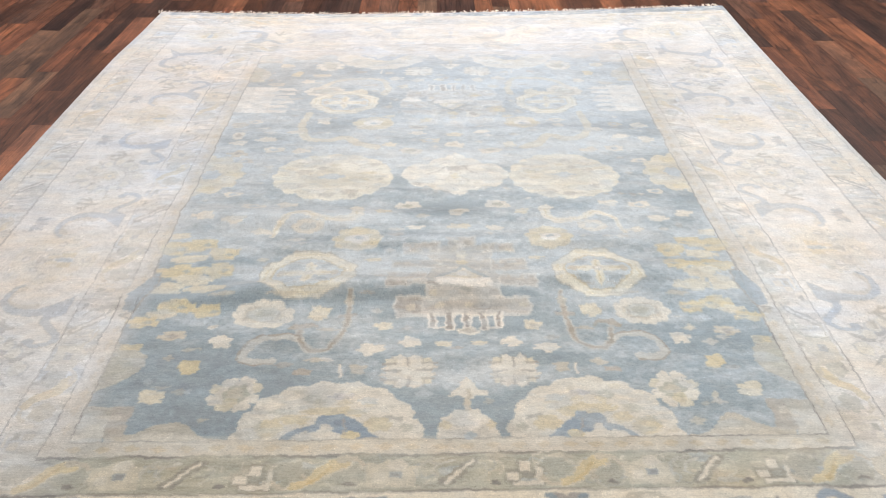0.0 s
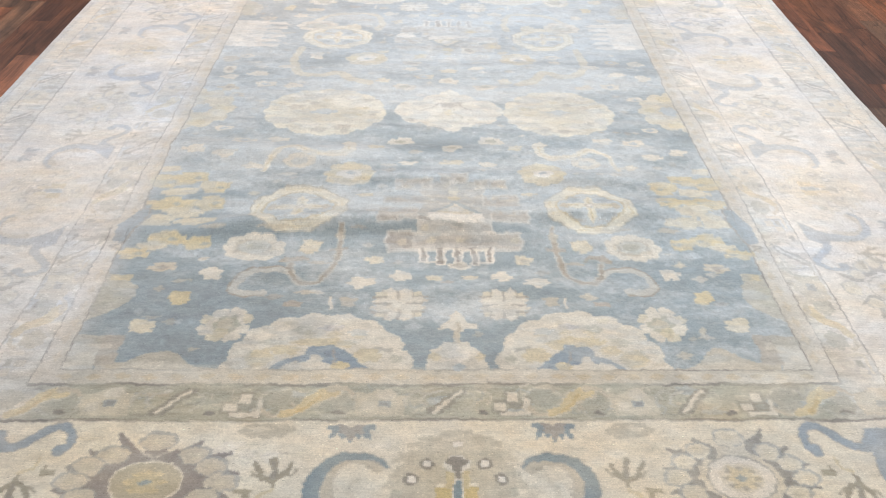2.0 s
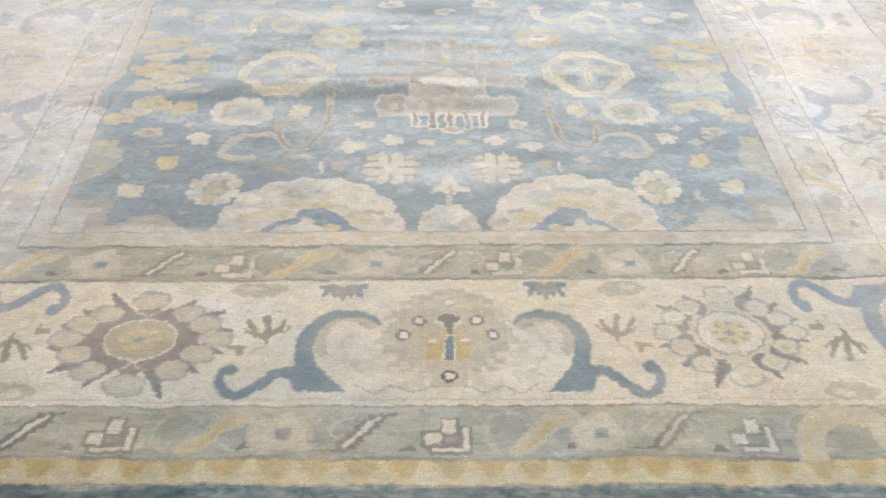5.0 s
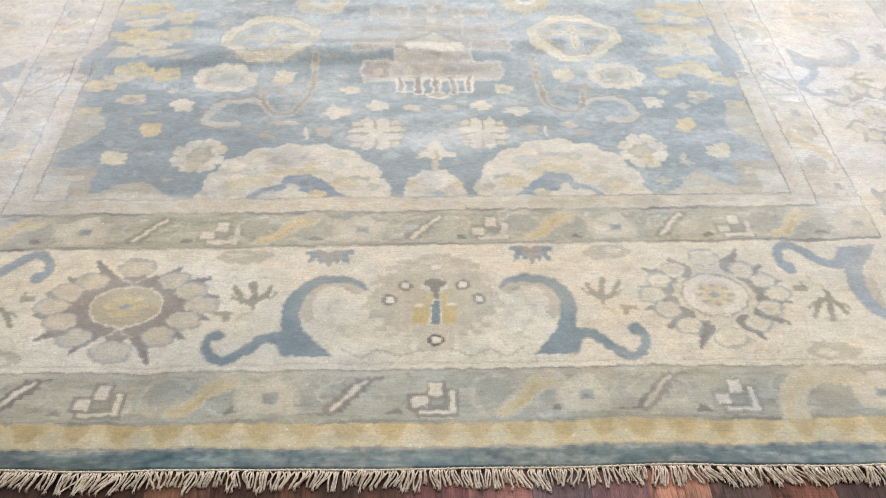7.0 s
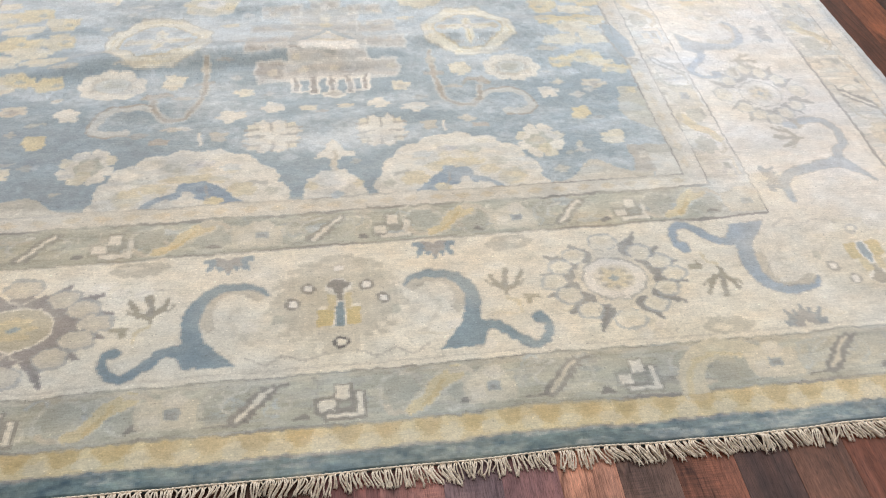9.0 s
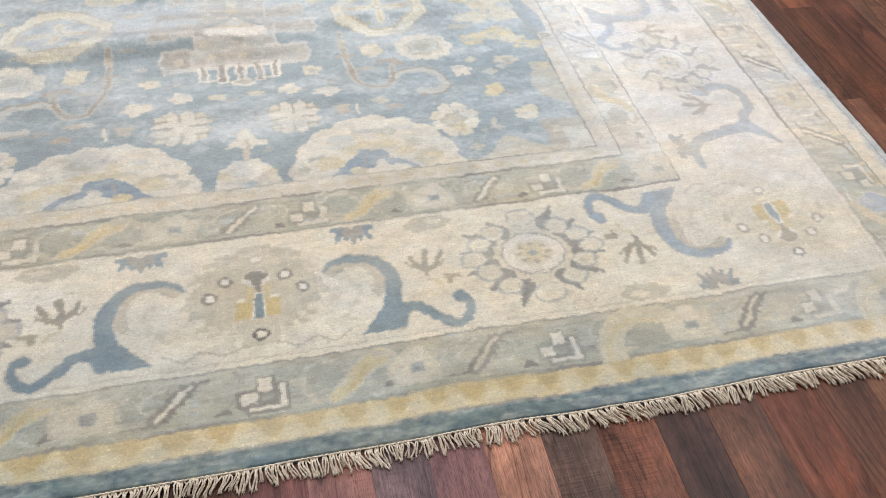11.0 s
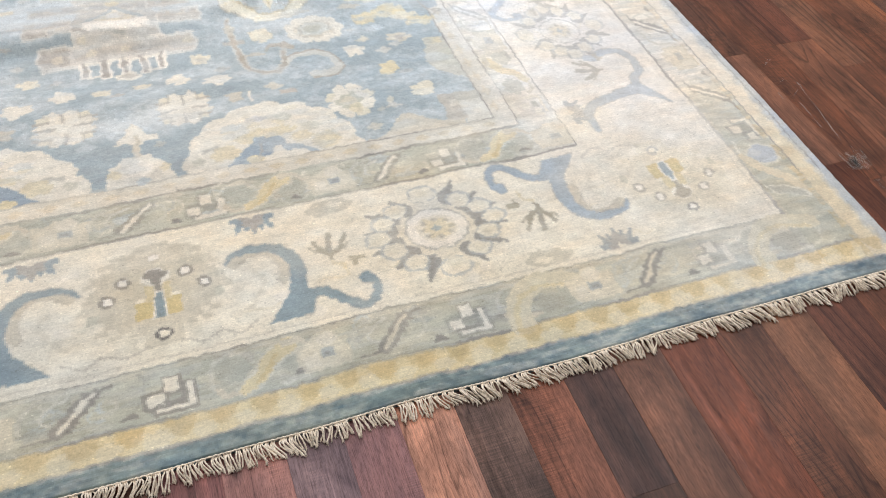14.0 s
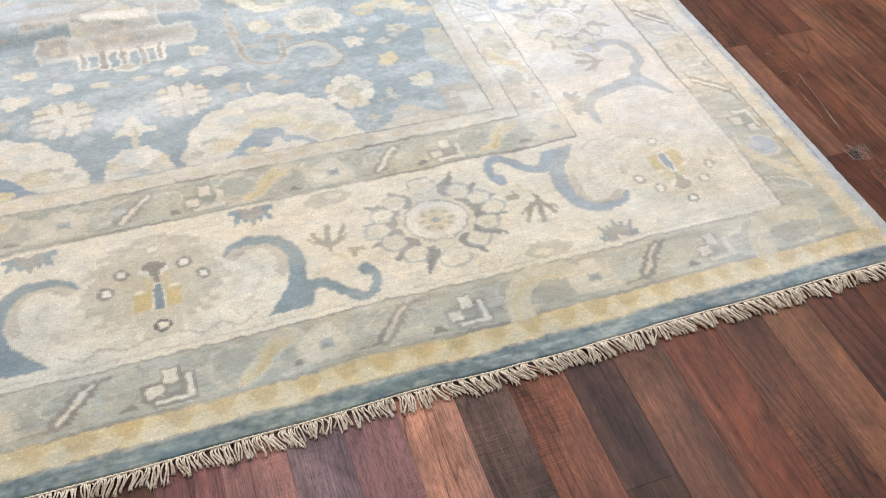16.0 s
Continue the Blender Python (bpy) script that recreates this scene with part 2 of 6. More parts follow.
class Lay:
    """A way to draw: which mirror image, and the local axes (s along a border, n across it from its outer line)."""

    def __init__(self, sx=1, sy=1, run="field", s0=0.0, n0=0.0, flip=False, depth=0.31, back=False, squeeze=1.0):
        self.sx, self.sy, self.run, self.s0, self.n0, self.flip, self.depth, self.back = sx, sy, run, s0, n0, flip, depth, back
        self.part, self.squeeze = None, squeeze

    def named(self, name, band):
        PARTS.append((name, band))
        self.part = len(PARTS) - 1
        return self

    def draw(self, shape, colour, strength=1.0, only=None, own=False):
        (s0, s1, n0, n1), mask = shape
        s0, s1 = s0 * self.squeeze, s1 * self.squeeze
        if self.back:
            s0, s1 = -s1, -s0
        if self.flip:
            n0, n1 = self.depth - n1, self.depth - n0
        if self.run == "field":
            u0, u1, v0, v1 = s0 + self.s0, s1 + self.s0, n0 + self.n0, n1 + self.n0
        elif self.run == "end":
            u0, u1, v0, v1 = s0 + self.s0, s1 + self.s0, self.n0 + n0, self.n0 + n1
        else:
            u0, u1, v0, v1 = self.n0 - n1, self.n0 - n0, s0 + self.s0, s1 + self.s0
        pad = 0.04
        x0, x1 = sorted((self.sx * u0, self.sx * u1))
        y0, y1 = (v0, v1) if self.sy > 0 else (2 * MID - v1, 2 * MID - v0)
        i0, i1 = np.searchsorted(SX, (x0 - pad, x1 + pad))
        j0, j1 = np.searchsorted(SY, (y0 - pad, y1 + pad))
        if i1 <= i0 or j1 <= j0:
            return self
        cut = (slice(j0, j1), slice(i0, i1))
        u, v = UU[cut] * self.sx, VV[cut] if self.sy > 0 else 2 * MID - VV[cut]
        if self.run in ("field", "end"):
            s, n = u - self.s0, v - self.n0
        else:
            s, n = v - self.s0, self.n0 - u
        if self.back:
            s = -s
        if self.flip:
            n = self.depth - n
        hit = mask(s / self.squeeze, n)
        if only is not None:
            hit &= PART[cut] == only
        DYE[cut][hit] = DYE[cut][hit] * (1 - strength) + np.array(colour, np.float32) * strength
        if self.part is not None and (own or strength > 0.5):
            PART[cut][hit] = self.part
        return self


def oval(cx, cy, rx, ry):
    return (cx - rx, cx + rx, cy - ry, cy + ry), lambda s, n: ((s - cx) / rx) ** 2 + ((n - cy) / ry) ** 2 < 1


def slab(s0, s1, n0, n1):
    return (s0, s1, n0, n1), lambda s, n: (s > s0) & (s < s1) & (n > n0) & (n < n1)


def lobed(cx, cy, rx, ry, lobes, depth=0.12, turn=0.0, sharp=False):
    def mask(s, n):
        a, r = np.arctan2((n - cy) / ry, (s - cx) / rx), np.hypot((s - cx) / rx, (n - cy) / ry)
        w = np.abs(np.cos((a + turn) * lobes / 2))
        return r < (1 - depth + depth * (w if not sharp else 1 - np.sqrt(1 - w * w)))
    return (cx - rx, cx + rx, cy - ry, cy + ry), mask


def octagon(cx, cy, rx, ry):
    def mask(s, n):
        a, b = np.abs(s - cx) / rx, np.abs(n - cy) / ry
        return (a < 1) & (b < 1) & (a + b < 1.36)
    return (cx - rx, cx + rx, cy - ry, cy + ry), mask


def diamond(cx, cy, rx, ry):
    return (cx - rx, cx + rx, cy - ry, cy + ry), lambda s, n: np.abs(s - cx) / rx + np.abs(n - cy) / ry < 1


def shape_of(*points):
    """A filled outline."""
    ps = [(points[i], points[i + 1]) for i in range(0, len(points), 2)]
    xs, ys = [p[0] for p in ps], [p[1] for p in ps]

    def mask(s, n):
        inside = np.zeros(s.shape, bool)
        for (xa, ya), (xb, yb) in zip(ps, ps[1:] + ps[:1]):
            if ya != yb:
                inside ^= ((ya > n) != (yb > n)) & (s < (xb - xa) * (n - ya) / (yb - ya) + xa)
        return inside
    return (min(xs), max(xs), min(ys), max(ys)), mask


def vine(w0, w1, *points):
    """A smooth stroke through a few bends, from one width to another."""
    ps = [Vector((points[i], points[i + 1])) for i in range(0, len(points), 2)]
    ps = [ps[0] * 2 - ps[1]] + ps + [ps[-1] * 2 - ps[-2]]
    way = []
    for a, b, c, d in zip(ps, ps[1:], ps[2:], ps[3:]):
        for k in range(6):
            t = k / 6
            way.append(0.5 * (2 * b + (c - a) * t + (2 * a - 5 * b + 4 * c - d) * t * t + (3 * b - a - 3 * c + d) * t**3))
    way.append(ps[-2])
    big = max(w0, w1)

    def mask(s, n):
        hit = np.zeros(s.shape, bool)
        for k, (a, b) in enumerate(zip(way, way[1:])):
            w = (w0 + (w1 - w0) * k / len(way)) / 2
            ab = b - a
            t = np.clip(((s - a.x) * ab.x + (n - a.y) * ab.y) / max(ab.length_squared, 1e-9), 0, 1)
            hit |= (s - a.x - t * ab.x) ** 2 + (n - a.y - t * ab.y) ** 2 < w * w
        return hit
    return (min(p.x for p in way) - big, max(p.x for p in way) + big, min(p.y for p in way) - big, max(p.y for p in way) + big), mask


# grounds, from the edge inwards
AU = np.abs(UU)
BV = np.minimum(VV, 2 * MID - VV)
EDGE_P, GOLD_P, OUTER_P, MAIN_P, INNER_P, STRIPE_P, FIELD_P = [band_part(n) for n in ("edge_band", "gold_band", "outer_guard_border", "main_border", "inner_guard_border", "gold_stripe", "field")]
DYE[:] = TEAL
LINES = np.zeros(XX.shape, bool)
LINE_INK = np.clip(0.72 + 1.1 * cloudy(XX * 9, YY * 9, 181, 2), 0.25, 1.0).astype(np.float32)
PART[:] = EDGE_P
for part, colour, u, v in ((GOLD_P, lin(229, 208, 157), SIDE_GOLD, GOLD), (OUTER_P, STONE, SIDE_OUTER, OUTER), (MAIN_P, CREAM, SIDE_MAIN, MAIN),
                           (INNER_P, STONE, SIDE_INNER, INNER), (STRIPE_P, lin(211, 203, 186), SIDE_STRIPE, STRIPE), (FIELD_P, BLUE, SIDE_FIELD, FIELD)):
    inside = (AU < u) & (BV > v)
    line = (AU < u + 0.004) & (BV > v - 0.004) & ~((AU < u - 0.0014) & (BV > v + 0.0014))
    DYE[inside] = colour
    PART[inside] = part
    LINES |= line
    ink = 0.85 if part in (INNER_P, STRIPE_P, FIELD_P) else 0.9
    patchy = (ink * LINE_INK[line])[..., None]
    DYE[line] = DYE[line] * (1 - patchy) + patchy * np.array(DUSK if part != GOLD_P else ASH, np.float32)
# the guards' lighter inner lines, and the guards paler along the long sides
pale = (AU < SIDE_MAIN + 0.012) & (BV > MAIN - 0.012) & ~((AU < SIDE_MAIN + 0.004) & (BV > MAIN - 0.004))
DYE[pale] = DYE[pale] * 0.45 + 0.55 * np.array(SAND, np.float32)
thin = (AU < SIDE_MAIN - 0.012) & (BV > MAIN + 0.012) & ~((AU < SIDE_MAIN - 0.0155) & (BV > MAIN + 0.0155))
DYE[thin] = DYE[thin] * 0.6 + 0.4 * np.array(TAUPE, np.float32)
side = np.clip((AU - 0.83) / 0.08, 0, 1) * np.clip((BV - 0.3) / 0.25, 0, 1)
fade = (side * 0.42 * ((PART == OUTER_P) | (PART == INNER_P)))[..., None]
DYE += fade * (np.array(PALE, np.float32) - DYE)


# ---- motifs of the borders ----
def rosette(lay, band, bold=True):
    """A round flower: a disc in a dark body, pale outlined petals, and narrow dark sepals between them."""
    lay.named("rosette", band)
    c, k = 0.15, 1.0 if bold else 0.96
    dark = lin(160, 152, 146) if bold else lin(148, 147, 144)
    petal = lin(214, 204, 184) if bold else lin(232, 224, 204)
    lay.draw(lobed(0, c, 0.108 * k, 0.09 * k, 12, 0.16), dark, 0.95 if bold else 0.14)
    for deg in (59, 35, 14, -11, -36, -64):
        for sgn in (-1, 1):
            a = math.radians(deg + 3 * sgn)
            far = 0.98 + 0.07 * math.sin(deg * 3.3 + sgn)
            tx, ty = sgn * 0.16 * k * far * math.cos(a), 0.133 * k * far * math.sin(a)
            strong = 1.0 if bold else (0.92 - 0.12 * (deg > 0)) * (1.0 if lay.run == "end" or lay.s0 < 1.2 else 0.5)
            lay.draw(vine((0.038 if bold else 0.04) * k, 0.003, (0.45 if bold else 0.64) * tx, c + (0.45 if bold else 0.64) * ty, 0.74 * tx, c + 0.74 * ty, tx, c + ty), dark, strong, own=True)
            lay.draw(vine(0.012 * k, 0.003, 0.6 * tx, c + 0.6 * ty, 0.8 * tx, c + 0.8 * ty, tx, c + ty), lin(146, 140, 130), 0.5 if deg < 0 else 0.2)
    for deg, r in ((90, 0.93), (48, 0.82), (23, 0.9), (2, 1.0), (-21, 0.86), (-51, 0.86), (-92, 0.97)):
        for sgn in (-1, 1):
            if abs(deg) > 85 and sgn > 0:
                continue
            a = math.radians(deg)
            x, y = sgn * 0.136 * k * r * math.cos(a), c + 0.11 * k * r * math.sin(a)
            wide, tall = (0.035, 0.023) if abs(deg) > 85 else (0.0295, 0.0215) if bold else (0.0265, 0.0195)
            out = 0.0045
            lay.draw(lobed(x * 1.02, c + (y - c) * 1.03, (wide + out) * k, (tall + out) * k, 5, 0.08), lin(172, 172, 168) if bold else lin(178, 182, 182), 0.75)
            lay.draw(lobed(x, y, wide * k, tall * k, 5, 0.12, deg * 0.1), petal)
            lay.draw(lobed(x * 1.03, y, 0.015, 0.01, 5, 0.2), BUTTER, 0.5)
    if not bold:
        lay.draw(oval(0, c, 0.073 * k, 0.058 * k), lin(176, 174, 168), 0.8)
    lay.draw(oval(0, c, 0.068 * k, 0.053 * k), PALE if bold else WHITE)
    lay.draw(oval(0, c, (0.0635 if bold else 0.046) * k, (0.049 if bold else 0.036) * k), lin(192, 183, 158) if bold else PALE)
    lay.draw(lobed(0.002, c, 0.04 * k, 0.03 * k, 6, 0.4), YELLOW, 0.6)
    for i in range(8):
        a = math.pi * i / 4
        lay.draw(lobed(0.034 * k * math.cos(a), c + 0.025 * k * math.sin(a), 0.008, 0.005, 4, 0.3), YELLOW if bold else ASH, 0.6)
    lay.draw(lobed(0, c, 0.013, 0.009, 4, 0.35), BLUE, 0.9)
    for way in (-1, 1):
        for sgn in (-1, 1):
            lay.draw(vine(0.005, 0.003, 0, c + way * 0.053 * k, sgn * 0.008, c + way * 0.066 * k, sgn * 0.026, c + way * 0.074 * k), PALE, 0.7)


def c_scroll(lay, band, blue):
    """One blue hooked vine of a cartouche, with a brown drawing line round it."""
    lay.named("vine_scroll", band)
    lay.draw(vine(0.024, 0.022, 0.15, 0.186, 0.185, 0.208, 0.216, 0.205, 0.235, 0.185, 0.243, 0.15, 0.236, 0.12), SAND)
    lay.draw(vine(0.004, 0.004, 0.152, 0.178, 0.182, 0.196, 0.208, 0.194, 0.222, 0.178, 0.231, 0.15, 0.221, 0.135, 0.232, 0.112), TAUPE, 0.5)
    for grow, colour, strength in ((0.005, lin(156, 154, 154), 0.55), (0.0, blue, 1.0)):
        lay.draw(vine(0.009 + grow, 0.039 + grow, 0.135, 0.19, 0.15, 0.207, 0.175, 0.214, 0.215, 0.213, 0.241, 0.199, 0.262, 0.173, 0.269, 0.138, 0.264, 0.1, 0.254, 0.066), colour, strength)
        lay.draw(shape_of(0.24, 0.085, 0.188 - grow, 0.026 - grow / 2, 0.272 + grow / 2, 0.027 - grow / 2, 0.3 + grow / 2, 0.078, 0.28, 0.088), colour, strength)
        lay.draw(vine(0.022 + grow, 0.014 + grow, 0.275, 0.072, 0.312, 0.068, 0.348, 0.035, 0.378, 0.016, 0.405, 0.034, 0.411, 0.066, 0.397, 0.084), colour, strength)
        lay.draw(oval(0.396, 0.08, 0.013 + grow / 2, 0.014 + grow / 2), colour, strength)


def sprig(lay, band):
    lay.named("sprig", band)
    leaf = lin(170, 161, 140)
    lay.draw(vine(0.009, 0.017, 0.341, 0.143, 0.34, 0.17, 0.347, 0.208), leaf)
    lay.draw(vine(0.014, 0.009, 0.342, 0.158, 0.362, 0.17, 0.38, 0.204), leaf).draw(vine(0.008, 0.006, 0.362, 0.17, 0.374, 0.172, 0.384, 0.182), leaf, 0.8)
    lay.draw(vine(0.014, 0.009, 0.342, 0.158, 0.324, 0.174, 0.312, 0.198), leaf).draw(vine(0.008, 0.005, 0.324, 0.174, 0.312, 0.174, 0.304, 0.184), leaf, 0.8)
    lay.draw(vine(0.008, 0.01, 0.342, 0.165, 0.342, 0.185, 0.346, 0.2), ASH, 0.6)
    lay.named("small_hook", band)
    lay.draw(slab(0.376, 0.408, 0.128, 0.14), OLIVE, 0.8)
    lay.draw(slab(0.38, 0.39, 0.116, 0.13), OLIVE, 0.8)


def crown_leaf(lay, band, outer):
    """A small hanging leaf crown: blue outer points round a brown-grey heart."""
    lay.named("crown_leaf", band)
    m = 0.207
    for sgn in (-1, 1):
        lay.draw(shape_of(m, 0.3, m + sgn * 0.046, 0.3, m + sgn * 0.047, 0.286, m + sgn * 0.036, 0.284, m + sgn * 0.041, 0.258, m + sgn * 0.028, 0.266, m + sgn * 0.023, 0.276,
                          m + sgn * 0.017, 0.257, m + sgn * 0.01, 0.268, m, 0.249), outer)
    lay.draw(shape_of(m - 0.03, 0.3, m - 0.02, 0.288, m - 0.026, 0.276, m - 0.012, 0.272, m, 0.258, m + 0.012, 0.272, m + 0.026, 0.276, m + 0.02, 0.288, m + 0.03, 0.3), lin(176, 170, 162))
    lay.draw(shape_of(m - 0.012, 0.301, m, 0.288, m + 0.012, 0.301), CREAM)


def palmette(lay, band, body=0.6):
    """The stepped centre of a cartouche, with a dark crossbar, a blue bar and small squares."""
    lay.named("palmette", band)
    olive, shade = lin(206, 194, 166), lin(184, 175, 152)
    ground = lin(214, 204, 182) if body > 0.5 else lin(230, 220, 198)
    tee, bar = (lin(152, 144, 132), DEEP) if body > 0.5 else (lin(180, 170, 150), BLUE)
    steps = ((0.131, 0.156, 0.176), (0.118, 0.138, 0.196), (0.104, 0.118, 0.212), (0.09, 0.1, 0.232), (0.074, 0.084, 0.25), (0.058, 0.07, 0.268), (0.036, 0.034, 0.28))
    for w, lo, hi in steps:
        lay.draw(slab(-w, w, lo, hi), ground, 0.9, own=True)
    for w, lo, hi in steps[:-1]:
        lay.draw(slab(-w + 0.03, w - 0.03, lo + 0.016, hi - 0.016), olive, 0.16)
    for sgn in (-1, 1):
        lay.draw(slab(sgn * 0.07 - 0.024, sgn * 0.07 + 0.024, 0.205, 0.226), shade, 0.5 * body)
        lay.draw(slab(sgn * 0.112 - 0.012, sgn * 0.112 + 0.012, 0.17, 0.188), shade, 0.6 * body)
        lay.draw(slab(sgn * 0.09 - 0.01, sgn * 0.09 + 0.014, 0.11, 0.134), shade, 0.5 * body)
        lay.draw(slab(sgn * 0.056 - 0.012, sgn * 0.056 + 0.01, 0.036, 0.074), shade, 0.4 * body)
        lay.draw(slab(sgn * 0.052 - 0.022, sgn * 0.052 + 0.022, 0.252, 0.262), shade, 0.5 * body)
    for sgn in (-1, 1):
        for w, lo, hi in steps[:-1]:
            lay.draw(slab(sgn * (w - 0.004) - 0.004, sgn * (w - 0.004) + 0.004, lo, hi), lin(172, 164, 144), 0.12 * body)
    for sgn in (-1, 1):
        for x, y, w, h in ((0.128, 0.146, 0.012, 0.007), (0.1, 0.22, 0.012, 0.007), (0.114, 0.206, 0.01, 0.006), (0.082, 0.245, 0.012, 0.006), (0.066, 0.262, 0.01, 0.006), (0.098, 0.094, 0.01, 0.006), (0.08, 0.078, 0.01, 0.006)):
            lay.draw(slab(sgn * x - w, sgn * x + w, y - h, y + h), ground, 0.95, own=True)
        lay.draw(slab(sgn * 0.046 - 0.012, sgn * 0.046 + 0.012, 0.078, 0.098), CREAM, 0.5 * body).draw(slab(sgn * 0.04 - 0.01, sgn * 0.04 + 0.01, 0.226, 0.244), CREAM, 0.6 * body)
    lay.draw(slab(-0.03, 0.03, 0.224, 0.266), CREAM, 0.4)
    for sgn in (-1, 1):
        lay.draw(slab(sgn * 0.112 - 0.008, sgn * 0.112 + 0.008, 0.118, 0.14), STONE, 0.7)
        lay.draw(slab(sgn * 0.025 - 0.0155, sgn * 0.025 + 0.0155, 0.103, 0.148), lin(216, 193, 128), 0.95)
        lay.draw(slab(sgn * 0.016 - 0.008, sgn * 0.016 + 0.008, 0.14, 0.18), YELLOW)
        lay.draw(slab(sgn * 0.033 - 0.008, sgn * 0.033 + 0.008, 0.142, 0.152), CREAM)
        for x, y in ((0.057, 0.197), (0.089, 0.162)):
            lay.draw(octagon(sgn * x, y, 0.0145, 0.0135), lin(136, 129, 119), 0.5 + 0.5 * body)
            lay.draw(slab(sgn * x - 0.0078, sgn * x + 0.0078, y - 0.0078, y + 0.0078), WHITE)
    lay.draw(octagon(0, 0.196, 0.026, 0.02), WHITE, 0.8)
    lay.draw(octagon(0, 0.201, 0.0225, 0.011), tee)
    lay.draw(slab(-0.0105, 0.0105, 0.178, 0.196), tee).draw(slab(-0.0055, 0.0055, 0.162, 0.19), tee)
    lay.draw(slab(-0.0125, 0.0125, 0.099, 0.145), WHITE).draw(slab(-0.008, 0.008, 0.14, 0.162), WHITE)
    lay.draw(slab(-0.009, 0.009, 0.102, 0.146), bar).draw(slab(-0.0045, 0.0045, 0.14, 0.158), bar)
    far, near = (SAND, lin(112, 106, 100)) if body > 0.5 else (lin(150, 144, 134), lin(196, 190, 178))
    lay.draw(octagon(0, 0.243, 0.0135, 0.0115), far).draw(oval(0, 0.243, 0.009, 0.007), WHITE)
    lay.draw(octagon(0, 0.061, 0.0148, 0.0148), near)
    lay.draw(slab(-0.0075, 0.0075, 0.055, 0.067), CREAM)


def outline_waves(lay, a, b, n, colour, amp=0.012):
    """A thin brown wavering drawing line."""
    mid = (a + b) / 2
    lay.part = None
    lay.draw(vine(0.0042, 0.0042, a, n + amp, (a + mid) / 2, n - amp * 0.4, mid, n + amp * 0.7, (b + mid) / 2, n - amp * 0.5, b, n + amp), colour, 0.7)


def cartouche(make, band, sides=(False, True), middle=True, body=0.15, blue=lin(160, 174, 186)):
    if middle:
        lay = make(False)
        for x, y, w, h in ((0.15, 0.13, 0.012, 0.02), (0.182, 0.1, 0.016, 0.008), (0.176, 0.156, 0.014, 0.008), (0.205, 0.13, 0.01, 0.018)):
            for sgn in (-1, 1):
                lay.draw(slab(sgn * x - w, sgn * x + w, y - h, y + h), lin(222, 215, 196), 0.45)
        palmette(lay, band, body)
    for back in sides:
        lay = make(back)
        outline_waves(lay, 0.03, 0.17, 0.03, TAUPE)
        lay.draw(vine(0.012, 0.006, 0.16, 0.07, 0.2, 0.13, 0.185, 0.16), SAND, 0.5)
        c_scroll(make(back), band, blue)
        sprig(make(back), band)
        crown_leaf(make(back), band, lin(148, 164, 172) if body > 0.5 else lin(158, 164, 166))
        lay = make(back)
        lay.draw(lobed(0.37, 0.282, 0.056, 0.022, 6), lin(200, 191, 170), 0.8)
        lay.draw(lobed(0.385, 0.287, 0.02, 0.008, 4), CREAM, 0.8)
        lay.draw(vine(0.009, 0.004, 0.34, 0.135, 0.36, 0.125, 0.365, 0.1), YELLOW, 0.7)


def side_spray(lay, band):
    """The half scroll that opens a long side: a deep hook, a foot on the outer line and a long curled tail."""
    lay.named("vine_scroll", band)
    blue = lin(160, 174, 186)
    for grow, colour, strength in ((0.006, lin(150, 148, 150), 0.6), (0.0, blue, 1.0)):
        lay.draw(vine(0.036 + grow, 0.014 + grow, 0.25, 0.087, 0.24, 0.15, 0.215, 0.232, 0.18, 0.258, 0.13, 0.26), colour, strength)
        lay.draw(shape_of(0.262, 0.07, 0.172 - grow, 0.028, 0.222, 0.088, 0.238, 0.12, 0.268, 0.105), colour, strength)
        lay.draw(vine(0.022 + grow, 0.022 + grow, 0.245, 0.092, 0.29, 0.078, 0.315, 0.052, 0.37, 0.046, 0.404, 0.066, 0.408, 0.105, 0.394, 0.158), colour, strength)
        lay.draw(oval(0.392, 0.15, 0.015 + grow / 2, 0.022), colour, strength)
    lay.draw(vine(0.004, 0.004, 0.21, 0.08, 0.212, 0.15, 0.19, 0.215, 0.15, 0.235), TAUPE, 0.5)
    sprig(lay, band)
    crown_leaf(lay, band, lin(150, 156, 162))


for sy in (1, -1):
    cartouche(lambda back: Lay(1, sy, "end", 0.0, MAIN + 0.005, depth=0.31, back=back), MAIN_P, body=0.62, blue=DEEP)
    for sx in (1, -1):
        rosette(Lay(sx, sy, "end", 0.572 if sx < 0 else 0.577, MAIN + (0.006 if sx < 0 else 0.017)), MAIN_P, bold=sx < 0)
        cartouche(lambda back: Lay(sx, sy, "end", 1.15, MAIN + 0.005, flip=True, back=back), MAIN_P, sides=(True,))
        side_spray(Lay(sx, sy, "side", 0.417 if sx > 0 else 0.4, SIDE_MAIN - 0.012, depth=0.35), MAIN_P)
        rosette(Lay(sx, sy, "side", 0.942 if sx > 0 else 0.9, SIDE_MAIN - 0.036, squeeze=0.8), MAIN_P, bold=False)
        cartouche(lambda back: Lay(sx, sy, "side", 1.405 if sx > 0 else 1.372, SIDE_MAIN, flip=True, depth=0.35, back=back, squeeze=0.94), MAIN_P)
for sx in (1, -1):
    rosette(Lay(sx, 1, "side", 1.885, SIDE_MAIN - 0.036, squeeze=0.8), MAIN_P, bold=False)


